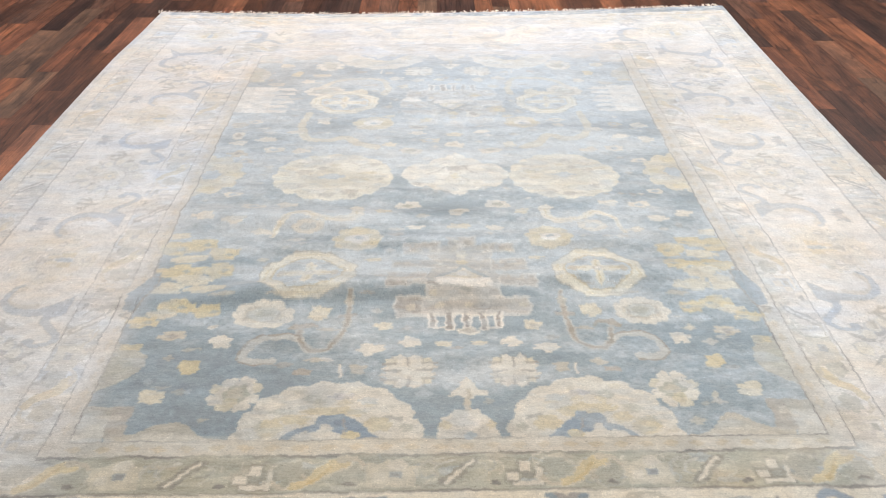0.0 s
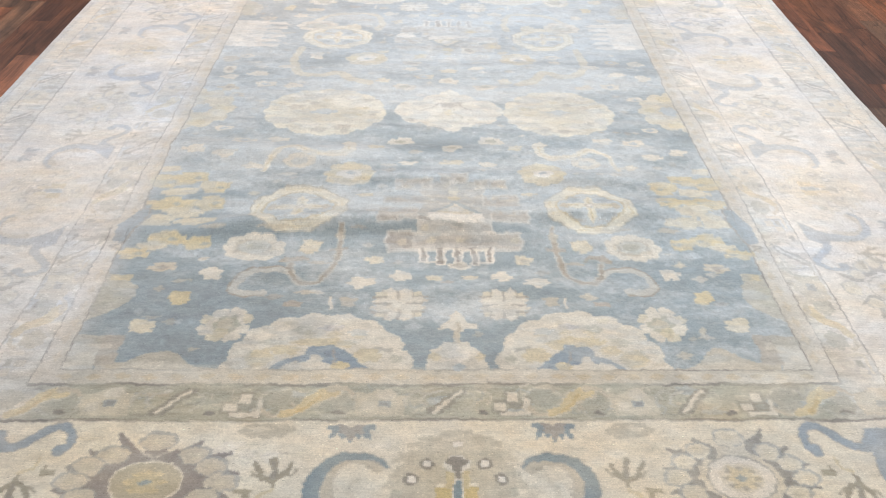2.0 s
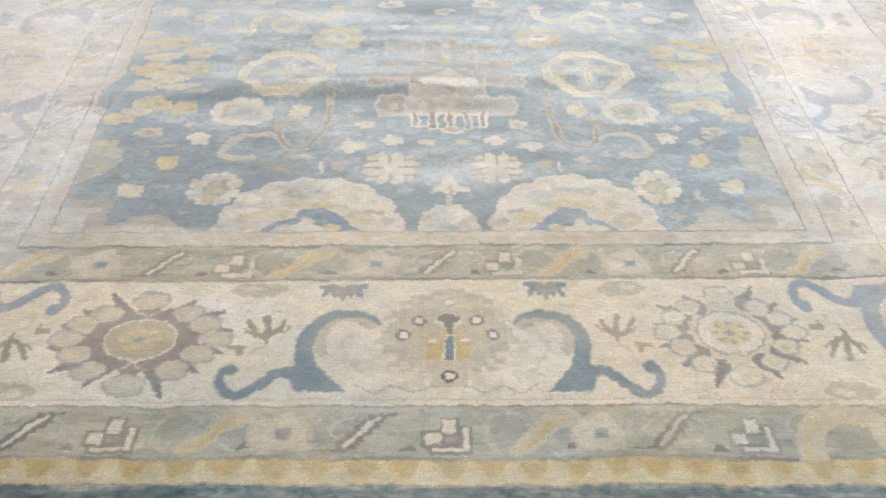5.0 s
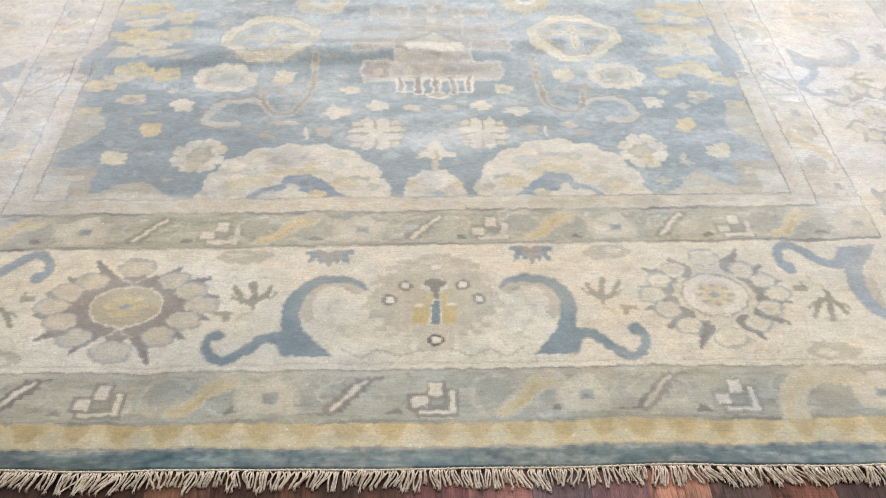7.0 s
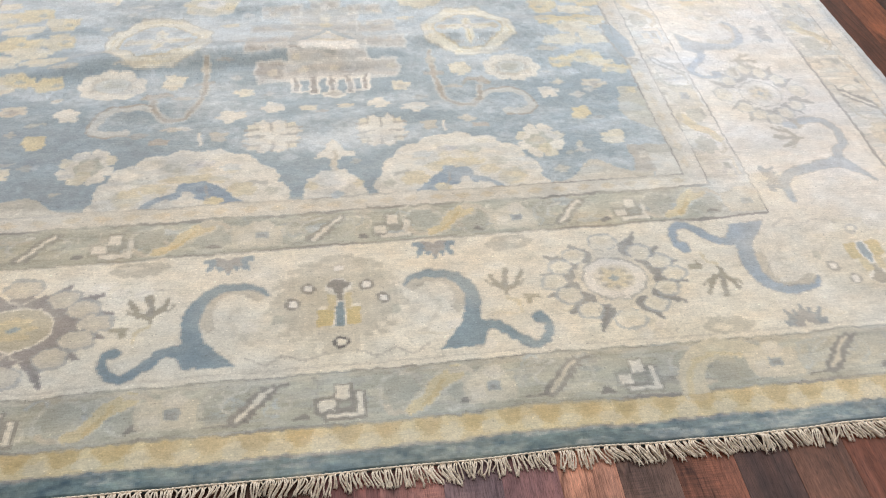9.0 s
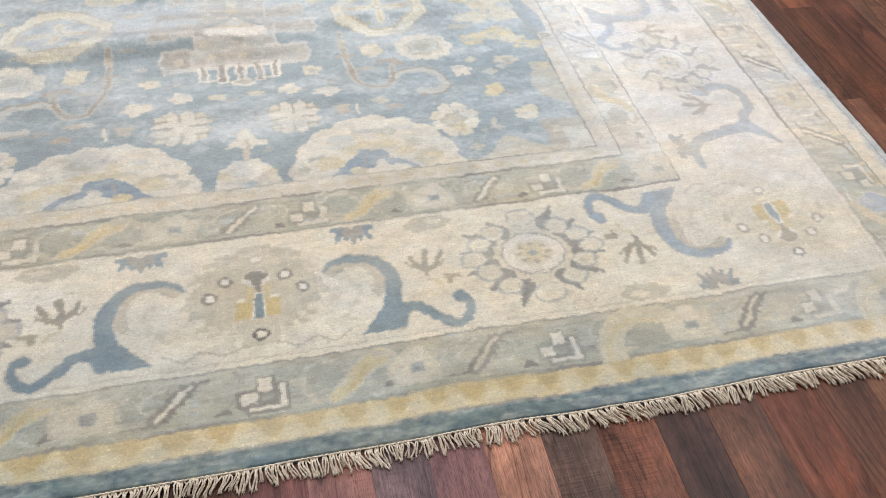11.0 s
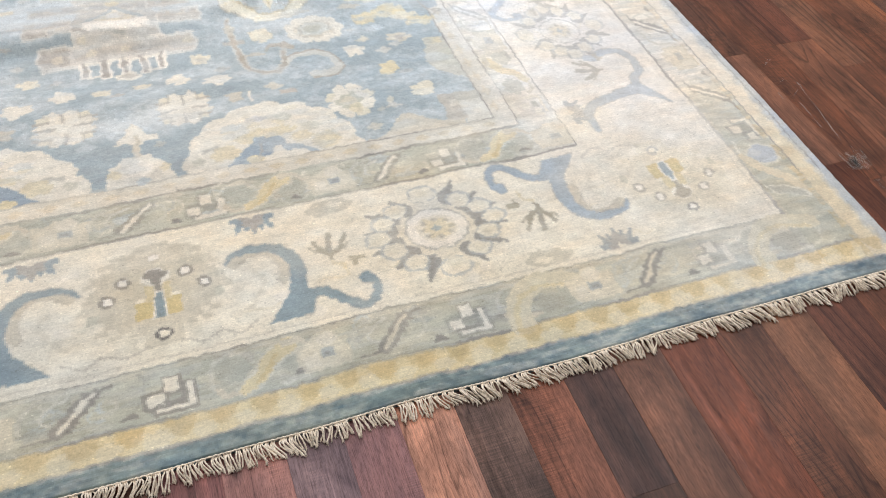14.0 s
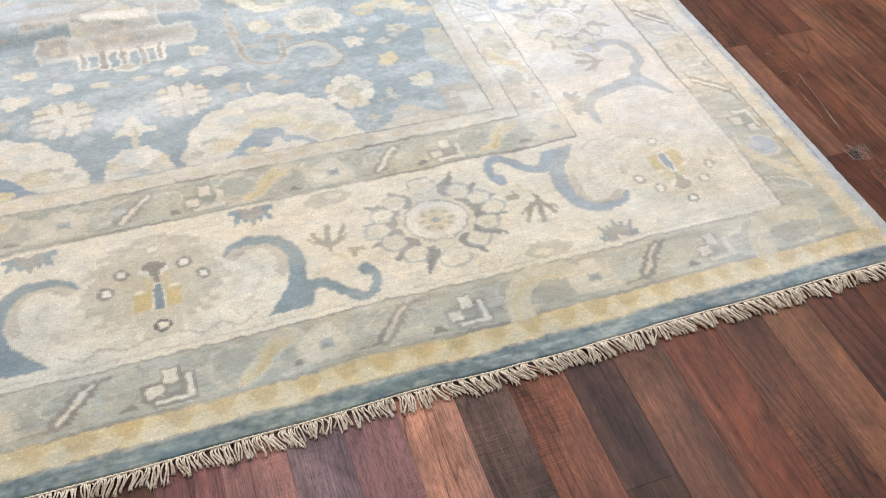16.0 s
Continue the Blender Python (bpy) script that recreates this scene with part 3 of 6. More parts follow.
for i in range(150):
    if i % 3:
        lay = Lay(rng.choice((-1, 1)), rng.choice((-1, 1)), "end", rng.uniform(0, 1.25), MAIN)
    else:
        lay = Lay(rng.choice((-1, 1)), 1, "side", rng.uniform(0.5, 3.2), SIDE_MAIN)
    c, w, a = rng.uniform(0.02, 0.28), rng.uniform(0.012, 0.035), rng.uniform(-0.012, 0.012)
    lay.draw(vine(0.004, 0.003, -w, c, -w * 0.4, c + a, w * 0.3, c - a, w, c + a * 0.4), (TAUPE, SAND, YELLOW, STONE)[i % 4], 0.4, MAIN_P)
    lay.draw(lobed(rng.uniform(-0.05, 0.05), c, rng.uniform(0.01, 0.03), rng.uniform(0.008, 0.02), 5, 0.3), (WHITE, BUTTER, SAND, WHITE)[i % 4], 0.35, MAIN_P)


# ---- motifs of the guard borders, 0.1 m deep ----
EDGING = lin(140, 135, 127)


def stepped_block(lay, band):
    lay.named("stepped_block", band)
    ink = (0.85 if lay.s0 < 0.4 else 0.5) if band == OUTER_P else 0.4
    lay.draw(slab(-0.043, -0.004, 0.02, 0.057), EDGING, ink).draw(slab(-0.012, 0.022, 0.045, 0.083), EDGING, ink)
    lay.draw(shape_of(-0.03, 0.007, 0.046, 0.007, 0.046, 0.065, 0.018, 0.065, 0.018, 0.03, -0.03, 0.03), EDGING, ink)
    lay.draw(slab(-0.024, 0.04, 0.013, 0.022), PALE).draw(slab(0.028, 0.04, 0.013, 0.06), PALE)
    lay.draw(slab(-0.036, -0.01, 0.027, 0.049), PALE).draw(slab(-0.007, 0.016, 0.051, 0.077), PALE)
    lay.draw(slab(-0.006, 0.022, 0.026, 0.046), EDGING, ink).draw(slab(-0.003, 0.018, 0.03, 0.044), lin(164, 163, 150))


def gold_wave(lay, band):
    lay.named("gold_wave", band)
    chalk = lin(216, 213, 200)
    lay.draw(lobed(-0.056, 0.062, 0.034, 0.03, 6, 0.2), lin(176, 176, 162), 0.6).draw(lobed(0.062, 0.044, 0.034, 0.028, 6, 0.2), lin(176, 176, 162), 0.6)
    lay.draw(vine(0.007, 0.006, -0.092, 0.03, -0.094, 0.066, -0.07, 0.09, -0.03, 0.088, -0.014, 0.066), chalk, 0.5)
    lay.draw(vine(0.006, 0.005, 0.02, 0.03, 0.05, 0.012, 0.086, 0.02, 0.096, 0.05, 0.084, 0.082), chalk, 0.45)
    lay.draw(vine(0.012, 0.008, -0.085, 0.03, -0.07, 0.016, -0.045, 0.014, -0.02, 0.018), SAND)
    if lay.run == "end" and band == OUTER_P and lay.s0 > 0.5:
        arch = (-0.066, 0.006, -0.058, 0.04, -0.03, 0.072, 0.012, 0.088, 0.06, 0.08, 0.096, 0.07)
        lay.draw(vine(0.052, 0.036, *arch), lin(220, 209, 180), 0.9).draw(vine(0.012, 0.008, *[c - 0.01 for c in arch]), YELLOW, 0.8)
        lay.draw(lobed(0.01, 0.036, 0.034, 0.024, 6, 0.25), lin(178, 174, 158), 0.8)
        return
    lay.draw(vine(0.028, 0.042, -0.04, 0.018, -0.008, 0.034, 0.014, 0.064, 0.052, 0.082), PALE, 0.45)
    lay.draw(vine(0.02, 0.034, -0.04, 0.018, -0.008, 0.034, 0.014, 0.064, 0.052, 0.084), YELLOW)
    lay.draw(vine(0.009, 0.009, -0.015, 0.024, 0.006, 0.044, 0.026, 0.072), OCHRE, 0.55)
    lay.draw(vine(0.016, 0.006, 0.045, 0.09, 0.075, 0.088, 0.092, 0.07), SAND)
    lay.draw(shape_of(0.048, 0.018, 0.08, 0.018, 0.07, 0.03, 0.058, 0.03), EDGING, 0.9)


def pale_block(lay, band):
    lay.named("pale_block", band)
    fill, much = lin(222, 211, 186), 0.85 if lay.run == "end" and lay.s0 > 0.5 else 0.62
    lay.draw(shape_of(-0.056, 0.036, -0.046, 0.012, 0.046, 0.012, 0.046, 0.074, 0.026, 0.074, 0.02, 0.092, -0.014, 0.092, -0.02, 0.076, -0.056, 0.076), fill, much)
    lay.draw(lobed(-0.004, 0.05, 0.046, 0.036, 6, 0.12), fill, much).draw(lobed(0.006, 0.076, 0.022, 0.016, 5, 0.2), PALE, 0.6)
    lay.draw(slab(-0.044, -0.016, 0.026, 0.05), PALE, 0.4)
    lay.draw(slab(-0.01, 0.016, 0.036, 0.056), lin(164, 169, 168), 0.9).draw(slab(-0.004, 0.01, 0.04, 0.05), EDGING, 0.5)


def slash(lay, band):
    lay.named("slash_bar", band)
    ink = (1.0 if lay.s0 < 0.3 else 0.85) if band == OUTER_P else 0.4
    lay.draw(vine(0.027, 0.023, -0.036, 0.024, -0.016, 0.042, -0.002, 0.062, 0.024, 0.08), EDGING, ink, own=True)
    lay.draw(vine(0.004, 0.009, -0.086, 0.015, -0.06, 0.016, -0.034, 0.022), EDGING, ink, own=True).draw(vine(0.009, 0.004, 0.02, 0.08, 0.036, 0.088, 0.05, 0.09), EDGING, ink, own=True)
    for k in range(5):
        x, y = -0.03 + 0.0125 * k, 0.026 + 0.0135 * k
        lay.draw(slab(x - 0.016, x - 0.006, y - 0.002, y + 0.01), EDGING, ink).draw(slab(x + 0.006, x + 0.016, y - 0.008, y + 0.004), EDGING, ink)
    lay.draw(vine(0.008, 0.009, -0.034, 0.024, -0.016, 0.042, 0.0, 0.064, 0.022, 0.082), (PALE if lay.s0 < 0.3 or band != OUTER_P else SAND) if lay.run == "end" else WHITE)
    lay.draw(vine(0.006, 0.004, -0.02, 0.086, -0.05, 0.07, -0.06, 0.05, -0.045, 0.04), lin(214, 212, 202), 0.8)
    lay.draw(vine(0.006, 0.004, 0.03, 0.03, 0.052, 0.045, 0.05, 0.07, 0.034, 0.078), lin(206, 204, 192), 0.6)
    lay.draw(vine(0.008, 0.006, -0.09, 0.04, -0.088, 0.07, -0.065, 0.088, -0.035, 0.09), lin(200, 197, 182))
    lay.draw(vine(0.006, 0.004, -0.06, 0.08, -0.045, 0.072, -0.035, 0.082), lin(200, 197, 182))
    lay.draw(shape_of(0.056, 0.014, 0.088, 0.014, 0.076, 0.028, 0.068, 0.028), EDGING, 0.9)


def guard_leaf(lay, band):
    """The turn of the outer guard at a corner: a blue oval, a cream wave below it and a second pale oval."""
    lay.named("guard_leaf", band)
    chalk = lin(226, 224, 214)
    lay.draw(vine(0.007, 0.006, 0.05, 0.098, 0.02, 0.104, -0.01, 0.1, -0.036, 0.084, -0.062, 0.06), chalk, 0.9)
    lay.draw(lobed(-0.002, 0.05, 0.034, 0.044, 5, 0.08), chalk, 0.7).draw(lobed(-0.002, 0.052, 0.028, 0.037, 5, 0.1), lin(186, 196, 210), 0.9)
    lay.draw(lobed(0.004, 0.07, 0.012, 0.018, 4, 0.2), lin(206, 210, 212), 0.8)
    lay.draw(vine(0.022, 0.03, 0.0, 0.106, -0.04, 0.084, -0.066, 0.05, -0.098, 0.03, -0.128, 0.026), lin(226, 213, 186), 0.9)
    lay.draw(shape_of(-0.09, 0.106, -0.1, 0.06, -0.128, 0.016, -0.15, 0.02, -0.132, 0.064, -0.118, 0.1), chalk, 0.8)
    lay.draw(shape_of(-0.096, 0.1, -0.106, 0.062, -0.13, 0.024, -0.143, 0.026, -0.128, 0.064, -0.116, 0.094), lin(186, 184, 172), 0.9)


GUARD = (stepped_block, gold_wave, pale_block, slash)
for i in range(-10, 11):
    motif, at = GUARD[i % 4], (i // 4) * 0.5625 + (0.0, 0.166, 0.283, 0.427)[i % 4] - 0.009
    if abs(at) < 1.38:
        for sy in (1, -1):
            motif(Lay(1, sy, "end", at, OUTER), OUTER_P)
    at = (i // 4) * 0.549 + (0.0, 0.126, 0.278, 0.415)[i % 4] + 0.119
    if abs(at) < 0.95:
        for sy in (1, -1):
            motif(Lay(1, sy, "end", at, INNER - 0.002), INNER_P)
SIDE_GUARD = (stepped_block, slash, pale_block, slash, stepped_block, gold_wave, pale_block, gold_wave)
for i in range(0, 26):
    motif = SIDE_GUARD[i % 8]
    at = 0.456 + 0.151 * i
    if at < 3.5:
        for sx in (1, -1):
            motif(Lay(sx, 1, "side", at, SIDE_OUTER), OUTER_P)
    motif = GUARD[i % 4]
    at = 0.668 + 0.137 * i
    if at < 3.1:
        for sx in (1, -1):
            motif(Lay(sx, 1, "side", at, SIDE_INNER + 0.003), INNER_P)
for sx in (1, -1):
    guard_leaf(Lay(sx, 1, "side", 0.372, SIDE_OUTER), OUTER_P)
# broken blue-grey patches and curls on the guards
for i in range(240):
    sgn, at = rng.choice((-1, 1)), rng.uniform(0.02, 1.36 if i % 2 else 0.93)
    for way in range(2):
        run = Lay(sgn, rng.choice((-1, 1)), "end", at, OUTER if i % 2 else INNER) if way == 0 else Lay(sgn, 1, "side", rng.uniform(0.3, 3.3), SIDE_OUTER if i % 2 else SIDE_INNER)
        a, r, c = rng.uniform(0, 6.28), rng.uniform(0.01, 0.022), rng.uniform(0.025, 0.085)
        pts = [f(a + d) * r + o for d in (0, 1.0, 2.0, 3.1) for f, o in ((math.cos, 0.0), (math.sin, c))]
        run.draw(vine(0.005, 0.003, *pts), (SKY, PALE, ASH, SAND, lin(166, 172, 170))[i % 5], 0.6, OUTER_P if i % 2 else INNER_P)
for i in range(150):
    lay = Lay(rng.choice((-1, 1)), rng.choice((-1, 1)), "end", rng.uniform(0, 1.4), OUTER if i % 2 else INNER)
    lay.draw(lobed(0, rng.uniform(0.02, 0.09), rng.uniform(0.012, 0.035), rng.uniform(0.006, 0.014), 5, 0.3), (SKY, ASH, SAND, lin(160, 164, 162))[i % 4], 0.55 if lay.s0 < 0.95 or i % 2 else 0.0, OUTER_P if i % 2 else INNER_P)
# teeth of the gold band
for i in range(-20, 21):
    for sy in (1, -1):
        lay = Lay(1, sy, "end", i * 0.0735 + rng.uniform(-0.004, 0.004), GOLD).named("gold_tooth", GOLD_P)
        w = rng.uniform(0.024, 0.033)
        lay.draw(shape_of(-w, 0.046, w, 0.046, w * 0.6, 0.026, w * 0.2, 0.014, -w * 0.35, 0.012, -w * 0.7, 0.03), OCHRE, rng.uniform(0.55, 0.85) * (1.0 if i < 6 else 0.65), own=True)
        lay.draw(lobed(rng.uniform(-0.01, 0.01), 0.032, w * 0.8, rng.uniform(0.01, 0.016), 5, 0.3), OCHRE, rng.uniform(0.2, 0.6))
        lay.draw(lobed(0.037, 0.016, rng.uniform(0.018, 0.026), rng.uniform(0.012, 0.019), 5, 0.2), lin(228, 216, 186), 0.5)
for i in range(1, 51):
    for sx in (1, -1):
        Lay(sx, 1, "side", i * 0.0735, SIDE_GOLD).draw(shape_of(-0.028, 0.064, 0.028, 0.064, 0.008, 0.02, -0.008, 0.02), OCHRE, 0.55)
for i in range(-14, 15):
    for sy in (1, -1):
        Lay(1, sy, "end", i * 0.058, STRIPE).draw(lobed(0, 0.022, 0.018, 0.01, 4, 0.4), OCHRE, 0.35)
for i in range(12, 54):
    for sx in (1, -1):
        Lay(sx, 1, "side", i * 0.058, SIDE_STRIPE).draw(lobed(0, 0.028, 0.018, 0.01, 4, 0.4), OCHRE, 0.3)


# ---- motifs of the field, drawn in one quarter and mirrored ----
def quarters(centre=False):
    return [(sx, sy) for sx in ((1,) if centre else (1, -1)) for sy in (1, -1)]


def arch_medallion(lay):
    """A scalloped half-disc on the field's end line, with a blue cave and a pale bird-like figure in it."""
    lay.named("arch_medallion", FIELD_P)
    c = (0.298, 0.652)
    up = lambda sh: (sh[0], lambda s, n: sh[1](s, n) & (n > FIELD))
    lay.draw(up(lobed(*c, 0.209, 0.196, 17, 0.06)), PALE)
    r = random.Random(9)
    for x, y, w, h, colour, k in ((0.215, 0.775, 0.026, 0.012, SKY, 0.5), (0.275, 0.79, 0.03, 0.012, lin(184, 182, 190), 0.6), (0.34, 0.782, 0.024, 0.016, STONE, 0.7),
                                  (0.165, 0.72, 0.03, 0.008, ASH, 0.55), (0.4, 0.74, 0.03, 0.012, STONE, 0.5), (0.44, 0.7, 0.018, 0.018, STONE, 0.55),
                                  (0.13, 0.69, 0.016, 0.016, STONE, 0.55), (0.48, 0.675, 0.02, 0.012, SAND, 0.6), (0.37, 0.81, 0.02, 0.01, BUTTER, 0.6)):
        lay.draw(up(lobed(x, y, w, h, 5, 0.3)), colour, k)
    for i in range(26):
        a, d = r.uniform(0.05, 3.09), r.uniform(0.62, 0.95)
        lay.draw(up(lobed(c[0] + 0.19 * d * math.cos(a), c[1] + 0.178 * d * math.sin(a), r.uniform(0.008, 0.022), r.uniform(0.005, 0.011), 4, 0.35)), (SAND, BUTTER, WHITE, YELLOW)[i % 4], 0.35)
    for x, y, w, h in ((0.19, 0.7, 0.034, 0.026), (0.422, 0.69, 0.032, 0.03), (0.3, 0.742, 0.07, 0.016), (0.245, 0.735, 0.03, 0.014), (0.37, 0.715, 0.034, 0.016)):
        lay.draw(up(lobed(x, y, w, h, 6, 0.25)), YELLOW, 0.62)
    lay.draw(up(shape_of(0.18, 0.65, 0.228, 0.7, 0.262, 0.733, 0.318, 0.727, 0.332, 0.7, 0.362, 0.694, 0.405, 0.652)), lin(142, 160, 176))
    lay.draw(up(shape_of(0.24, 0.65, 0.262, 0.672, 0.29, 0.676, 0.3, 0.7, 0.318, 0.702, 0.322, 0.678, 0.35, 0.682, 0.385, 0.652)), PALE)
    lay.draw(up(oval(0.25, 0.668, 0.02, 0.013)), YELLOW)
    lay.draw(up(vine(0.008, 0.006, 0.262, 0.672, 0.27, 0.7, 0.266, 0.715)), TAUPE, 0.6)


def trefoil(lay):
    lay.named("trefoil", FIELD_P)
    lay.draw(shape_of(-0.068, 0.658, -0.06, 0.692, -0.05, 0.711, -0.034, 0.728, -0.026, 0.742, 0.034, 0.742, 0.042, 0.728, 0.058, 0.711, 0.068, 0.692, 0.078, 0.658), PALE)
    lay.draw(slab(-0.002, 0.014, 0.738, 0.8), SAND)
    lay.draw(shape_of(-0.04, 0.788, -0.036, 0.802, -0.016, 0.816, -0.012, 0.832, 0.006, 0.854, 0.024, 0.832, 0.028, 0.816, 0.052, 0.802, 0.058, 0.788, 0.026, 0.786, 0.02, 0.778, -0.006, 0.778, -0.012, 0.786), PALE)
    lay.draw(slab(0.001, 0.011, 0.776, 0.815), SAND)
    lay.draw(lobed(0.006, 0.7, 0.026, 0.03, 4, 0.3), WHITE, 0.6)
    lay.draw(lobed(0.006, 0.664, 0.016, 0.012, 4, 0.2), SKY)
    for sgn in (-1, 1):
        lay.draw(lobed(0.006 + sgn * 0.052, 0.695, 0.014, 0.014, 4, 0.3), YELLOW, 0.6)
        lay.draw(vine(0.004, 0.003, 0.006 + sgn * 0.02, 0.66, 0.006 + sgn * 0.03, 0.69, 0.006 + sgn * 0.05, 0.7), TAUPE, 0.35)


def cross_flower(lay, x, y):
    """Eight blunt petals round a cross of brown drawing lines."""
    lay.named("cross_flower", FIELD_P)
    for sgn in (-1, 1):
        for sg2 in (-1, 1):
            lay.draw(shape_of(x, y, x + sgn * 0.01, y + sg2 * 0.024, x + sgn * 0.05, y + sg2 * 0.022, x + sgn * 0.066, y + sg2 * 0.012, x + sgn * 0.05, y + sg2 * 0.003), PALE)
            lay.draw(shape_of(x, y, x + sgn * 0.036, y + sg2 * 0.02, x + sgn * 0.034, y + sg2 * 0.048, x + sgn * 0.018, y + sg2 * 0.058, x + sgn * 0.003, y + sg2 * 0.048), PALE)
            lay.draw(slab(x + min(sgn * 0.03, sgn * 0.054), x + max(sgn * 0.03, sgn * 0.054), y + min(sg2 * 0.022, sg2 * 0.044), y + max(sg2 * 0.022, sg2 * 0.044)), BUTTER)
            lay.draw(slab(x + sgn * 0.046 - 0.018, x + sgn * 0.046 + 0.018, y + sg2 * 0.025 - 0.0024, y + sg2 * 0.025 + 0.0024), TAUPE, 0.8)
            lay.draw(slab(x + sgn * 0.035 - 0.0024, x + sgn * 0.035 + 0.0024, y + sg2 * 0.04 - 0.014, y + sg2 * 0.04 + 0.014), TAUPE, 0.8)
        lay.draw(slab(x + sgn * 0.036 - 0.02, x + sgn * 0.036 + 0.02, y - 0.0026, y + 0.0026), TAUPE, 0.85)
        lay.draw(slab(x - 0.0026, x + 0.0026, y + sgn * 0.034 - 0.018, y + sgn * 0.034 + 0.018), TAUPE, 0.85)
    lay.draw(oval(x, y, 0.014, 0.009), PALE)


def daisy(lay, x, y, r=0.064):
    lay.named("daisy", FIELD_P)
    for i in range(8):
        a = math.pi * (i + 0.5) / 4
        lay.draw(lobed(x + r * 0.68 * math.cos(a), y + r * 0.68 * math.sin(a), r * 0.34, r * 0.3, 4, 0.2, a), PALE if i % 3 else BUTTER)
    lay.draw(oval(x, y, r * 0.7, r * 0.66), PALE)
    lay.draw(lobed(x - 0.004, y, r * 0.52, r * 0.5, 6, 0.2), STONE)
    lay.draw(oval(x - 0.004, y, r * 0.34, r * 0.3), SAND, 0.7)
    lay.draw(oval(x + r * 0.1, y - r * 0.45, r * 0.28, r * 0.26), YELLOW, 0.5)


def clump(lay, x, y, rx, ry, colour, strength=1.0):
    """A blunt, stepped flower head: a few overlapping blocks."""
    r = random.Random(int(x * 7919 + y * 104729))
    lay.draw(octagon(x, y, rx * 0.72, ry * 0.78), colour, strength)
    for k in range(5):
        a = 1.2566 * k + r.uniform(-0.5, 0.5)
        w, h = rx * r.uniform(0.28, 0.5), ry * r.uniform(0.26, 0.46)
        px, py = x + rx * 0.58 * math.cos(a), y + ry * 0.6 * math.sin(a)
        lay.draw(slab(px - w, px + w, py - h, py + h), colour, strength)


def blossom(lay, x, y, rx, ry, colour=PALE, inner=None):
    lay.named("blossom", FIELD_P)
    clump(lay, x, y, rx, ry, colour)
    if inner is not None:
        lay.draw(lobed(x, y, rx * 0.45, ry * 0.45, 4, 0.3), inner)


def ringed_octagon(lay, x=0.41, y=1.282):
    """A broad pale eight-sided ring round a blue ground with a pale cross and yellow buds."""
    lay.named("octagon_medallion", FIELD_P)
    cream = lin(238, 230, 208)
    lay.draw(octagon(x, y, 0.132, 0.119), SAND, 0.7).draw(octagon(x, y, 0.127, 0.114), cream)
    lay.draw(octagon(x, y, 0.098, 0.085), lin(212, 196, 156), 0.9).draw(octagon(x, y, 0.092, 0.079), lin(204, 212, 214))
    for sgn in (-1, 1):
        lay.draw(vine(0.006, 0.005, x + sgn * 0.113, y - 0.04, x + sgn * 0.115, y, x + sgn * 0.111, y + 0.04), YELLOW, 0.6)
        lay.draw(slab(x - 0.05, x + 0.05, y + sgn * 0.1 - 0.004, y + sgn * 0.1 + 0.004), YELLOW, 0.5)
        lay.draw(shape_of(x, y - 0.008, x + sgn * 0.034, y - 0.02, x + sgn * 0.078, y - 0.006, x + sgn * 0.078, y + 0.012, x + sgn * 0.034, y + 0.02, x, y + 0.01), cream, 0.9)
        lay.draw(slab(x + sgn * 0.05 - 0.018, x + sgn * 0.05 + 0.018, y - 0.002, y + 0.007), YELLOW, 0.75)
        lay.draw(octagon(x + sgn * 0.074, y + 0.002, 0.012, 0.02), SAND, 0.9)
        for sg2 in (-1, 1):
            lay.draw(lobed(x + sgn * 0.046, y + sg2 * 0.044, 0.02, 0.014, 5, 0.3), BLUE, 0.7)
            lay.draw(vine(0.005, 0.004, x + sgn * 0.02, y + sg2 * 0.06, x + sgn * 0.05, y + sg2 * 0.062, x + sgn * 0.068, y + sg2 * 0.04), TAUPE, 0.6)
        lay.draw(shape_of(x - 0.011, y + sgn * 0.012, x - 0.015, y + sgn * 0.045, x, y + sgn * 0.066, x + 0.015, y + sgn * 0.045, x + 0.011, y + sgn * 0.012), cream)
        lay.draw(slab(x - 0.004, x + 0.004, y + sgn * 0.035 - 0.018, y + sgn * 0.035 + 0.018), YELLOW, 0.8)
    lay.draw(diamond(x, y, 0.018, 0.015), TAUPE, 0.6).draw(diamond(x, y, 0.01, 0.008), WHITE)


def oval_flower(lay, x, y, rx, ry):
    """A lobed flower with a boxy, brown-lined heart."""
    lay.named("oval_flower", FIELD_P)
    lay.draw(lobed(x, y, rx, ry, 9, 0.13), PALE)
    lay.draw(octagon(x, y, rx * 0.62, ry * 0.56), SAND, 0.8)
    lay.draw(octagon(x, y + 0.002, rx * 0.54, ry * 0.46), lin(204, 203, 192))
    lay.draw(octagon(x - 0.004, y + 0.004, rx * 0.3, ry * 0.24), STONE, 0.8)
    for sgn in (-1, 1):
        lay.draw(vine(0.006, 0.006, x + sgn * rx * 0.56, y - ry * 0.36, x + sgn * rx * 0.46, y - ry * 0.1, x + sgn * rx * 0.56, y + ry * 0.32), TAUPE, 0.6)
        lay.draw(slab(x + sgn * rx * 0.3 - 0.014, x + sgn * rx * 0.3 + 0.014, y + sgn * ry * 0.46 - 0.004, y + sgn * ry * 0.46 + 0.004), TAUPE, 0.5)


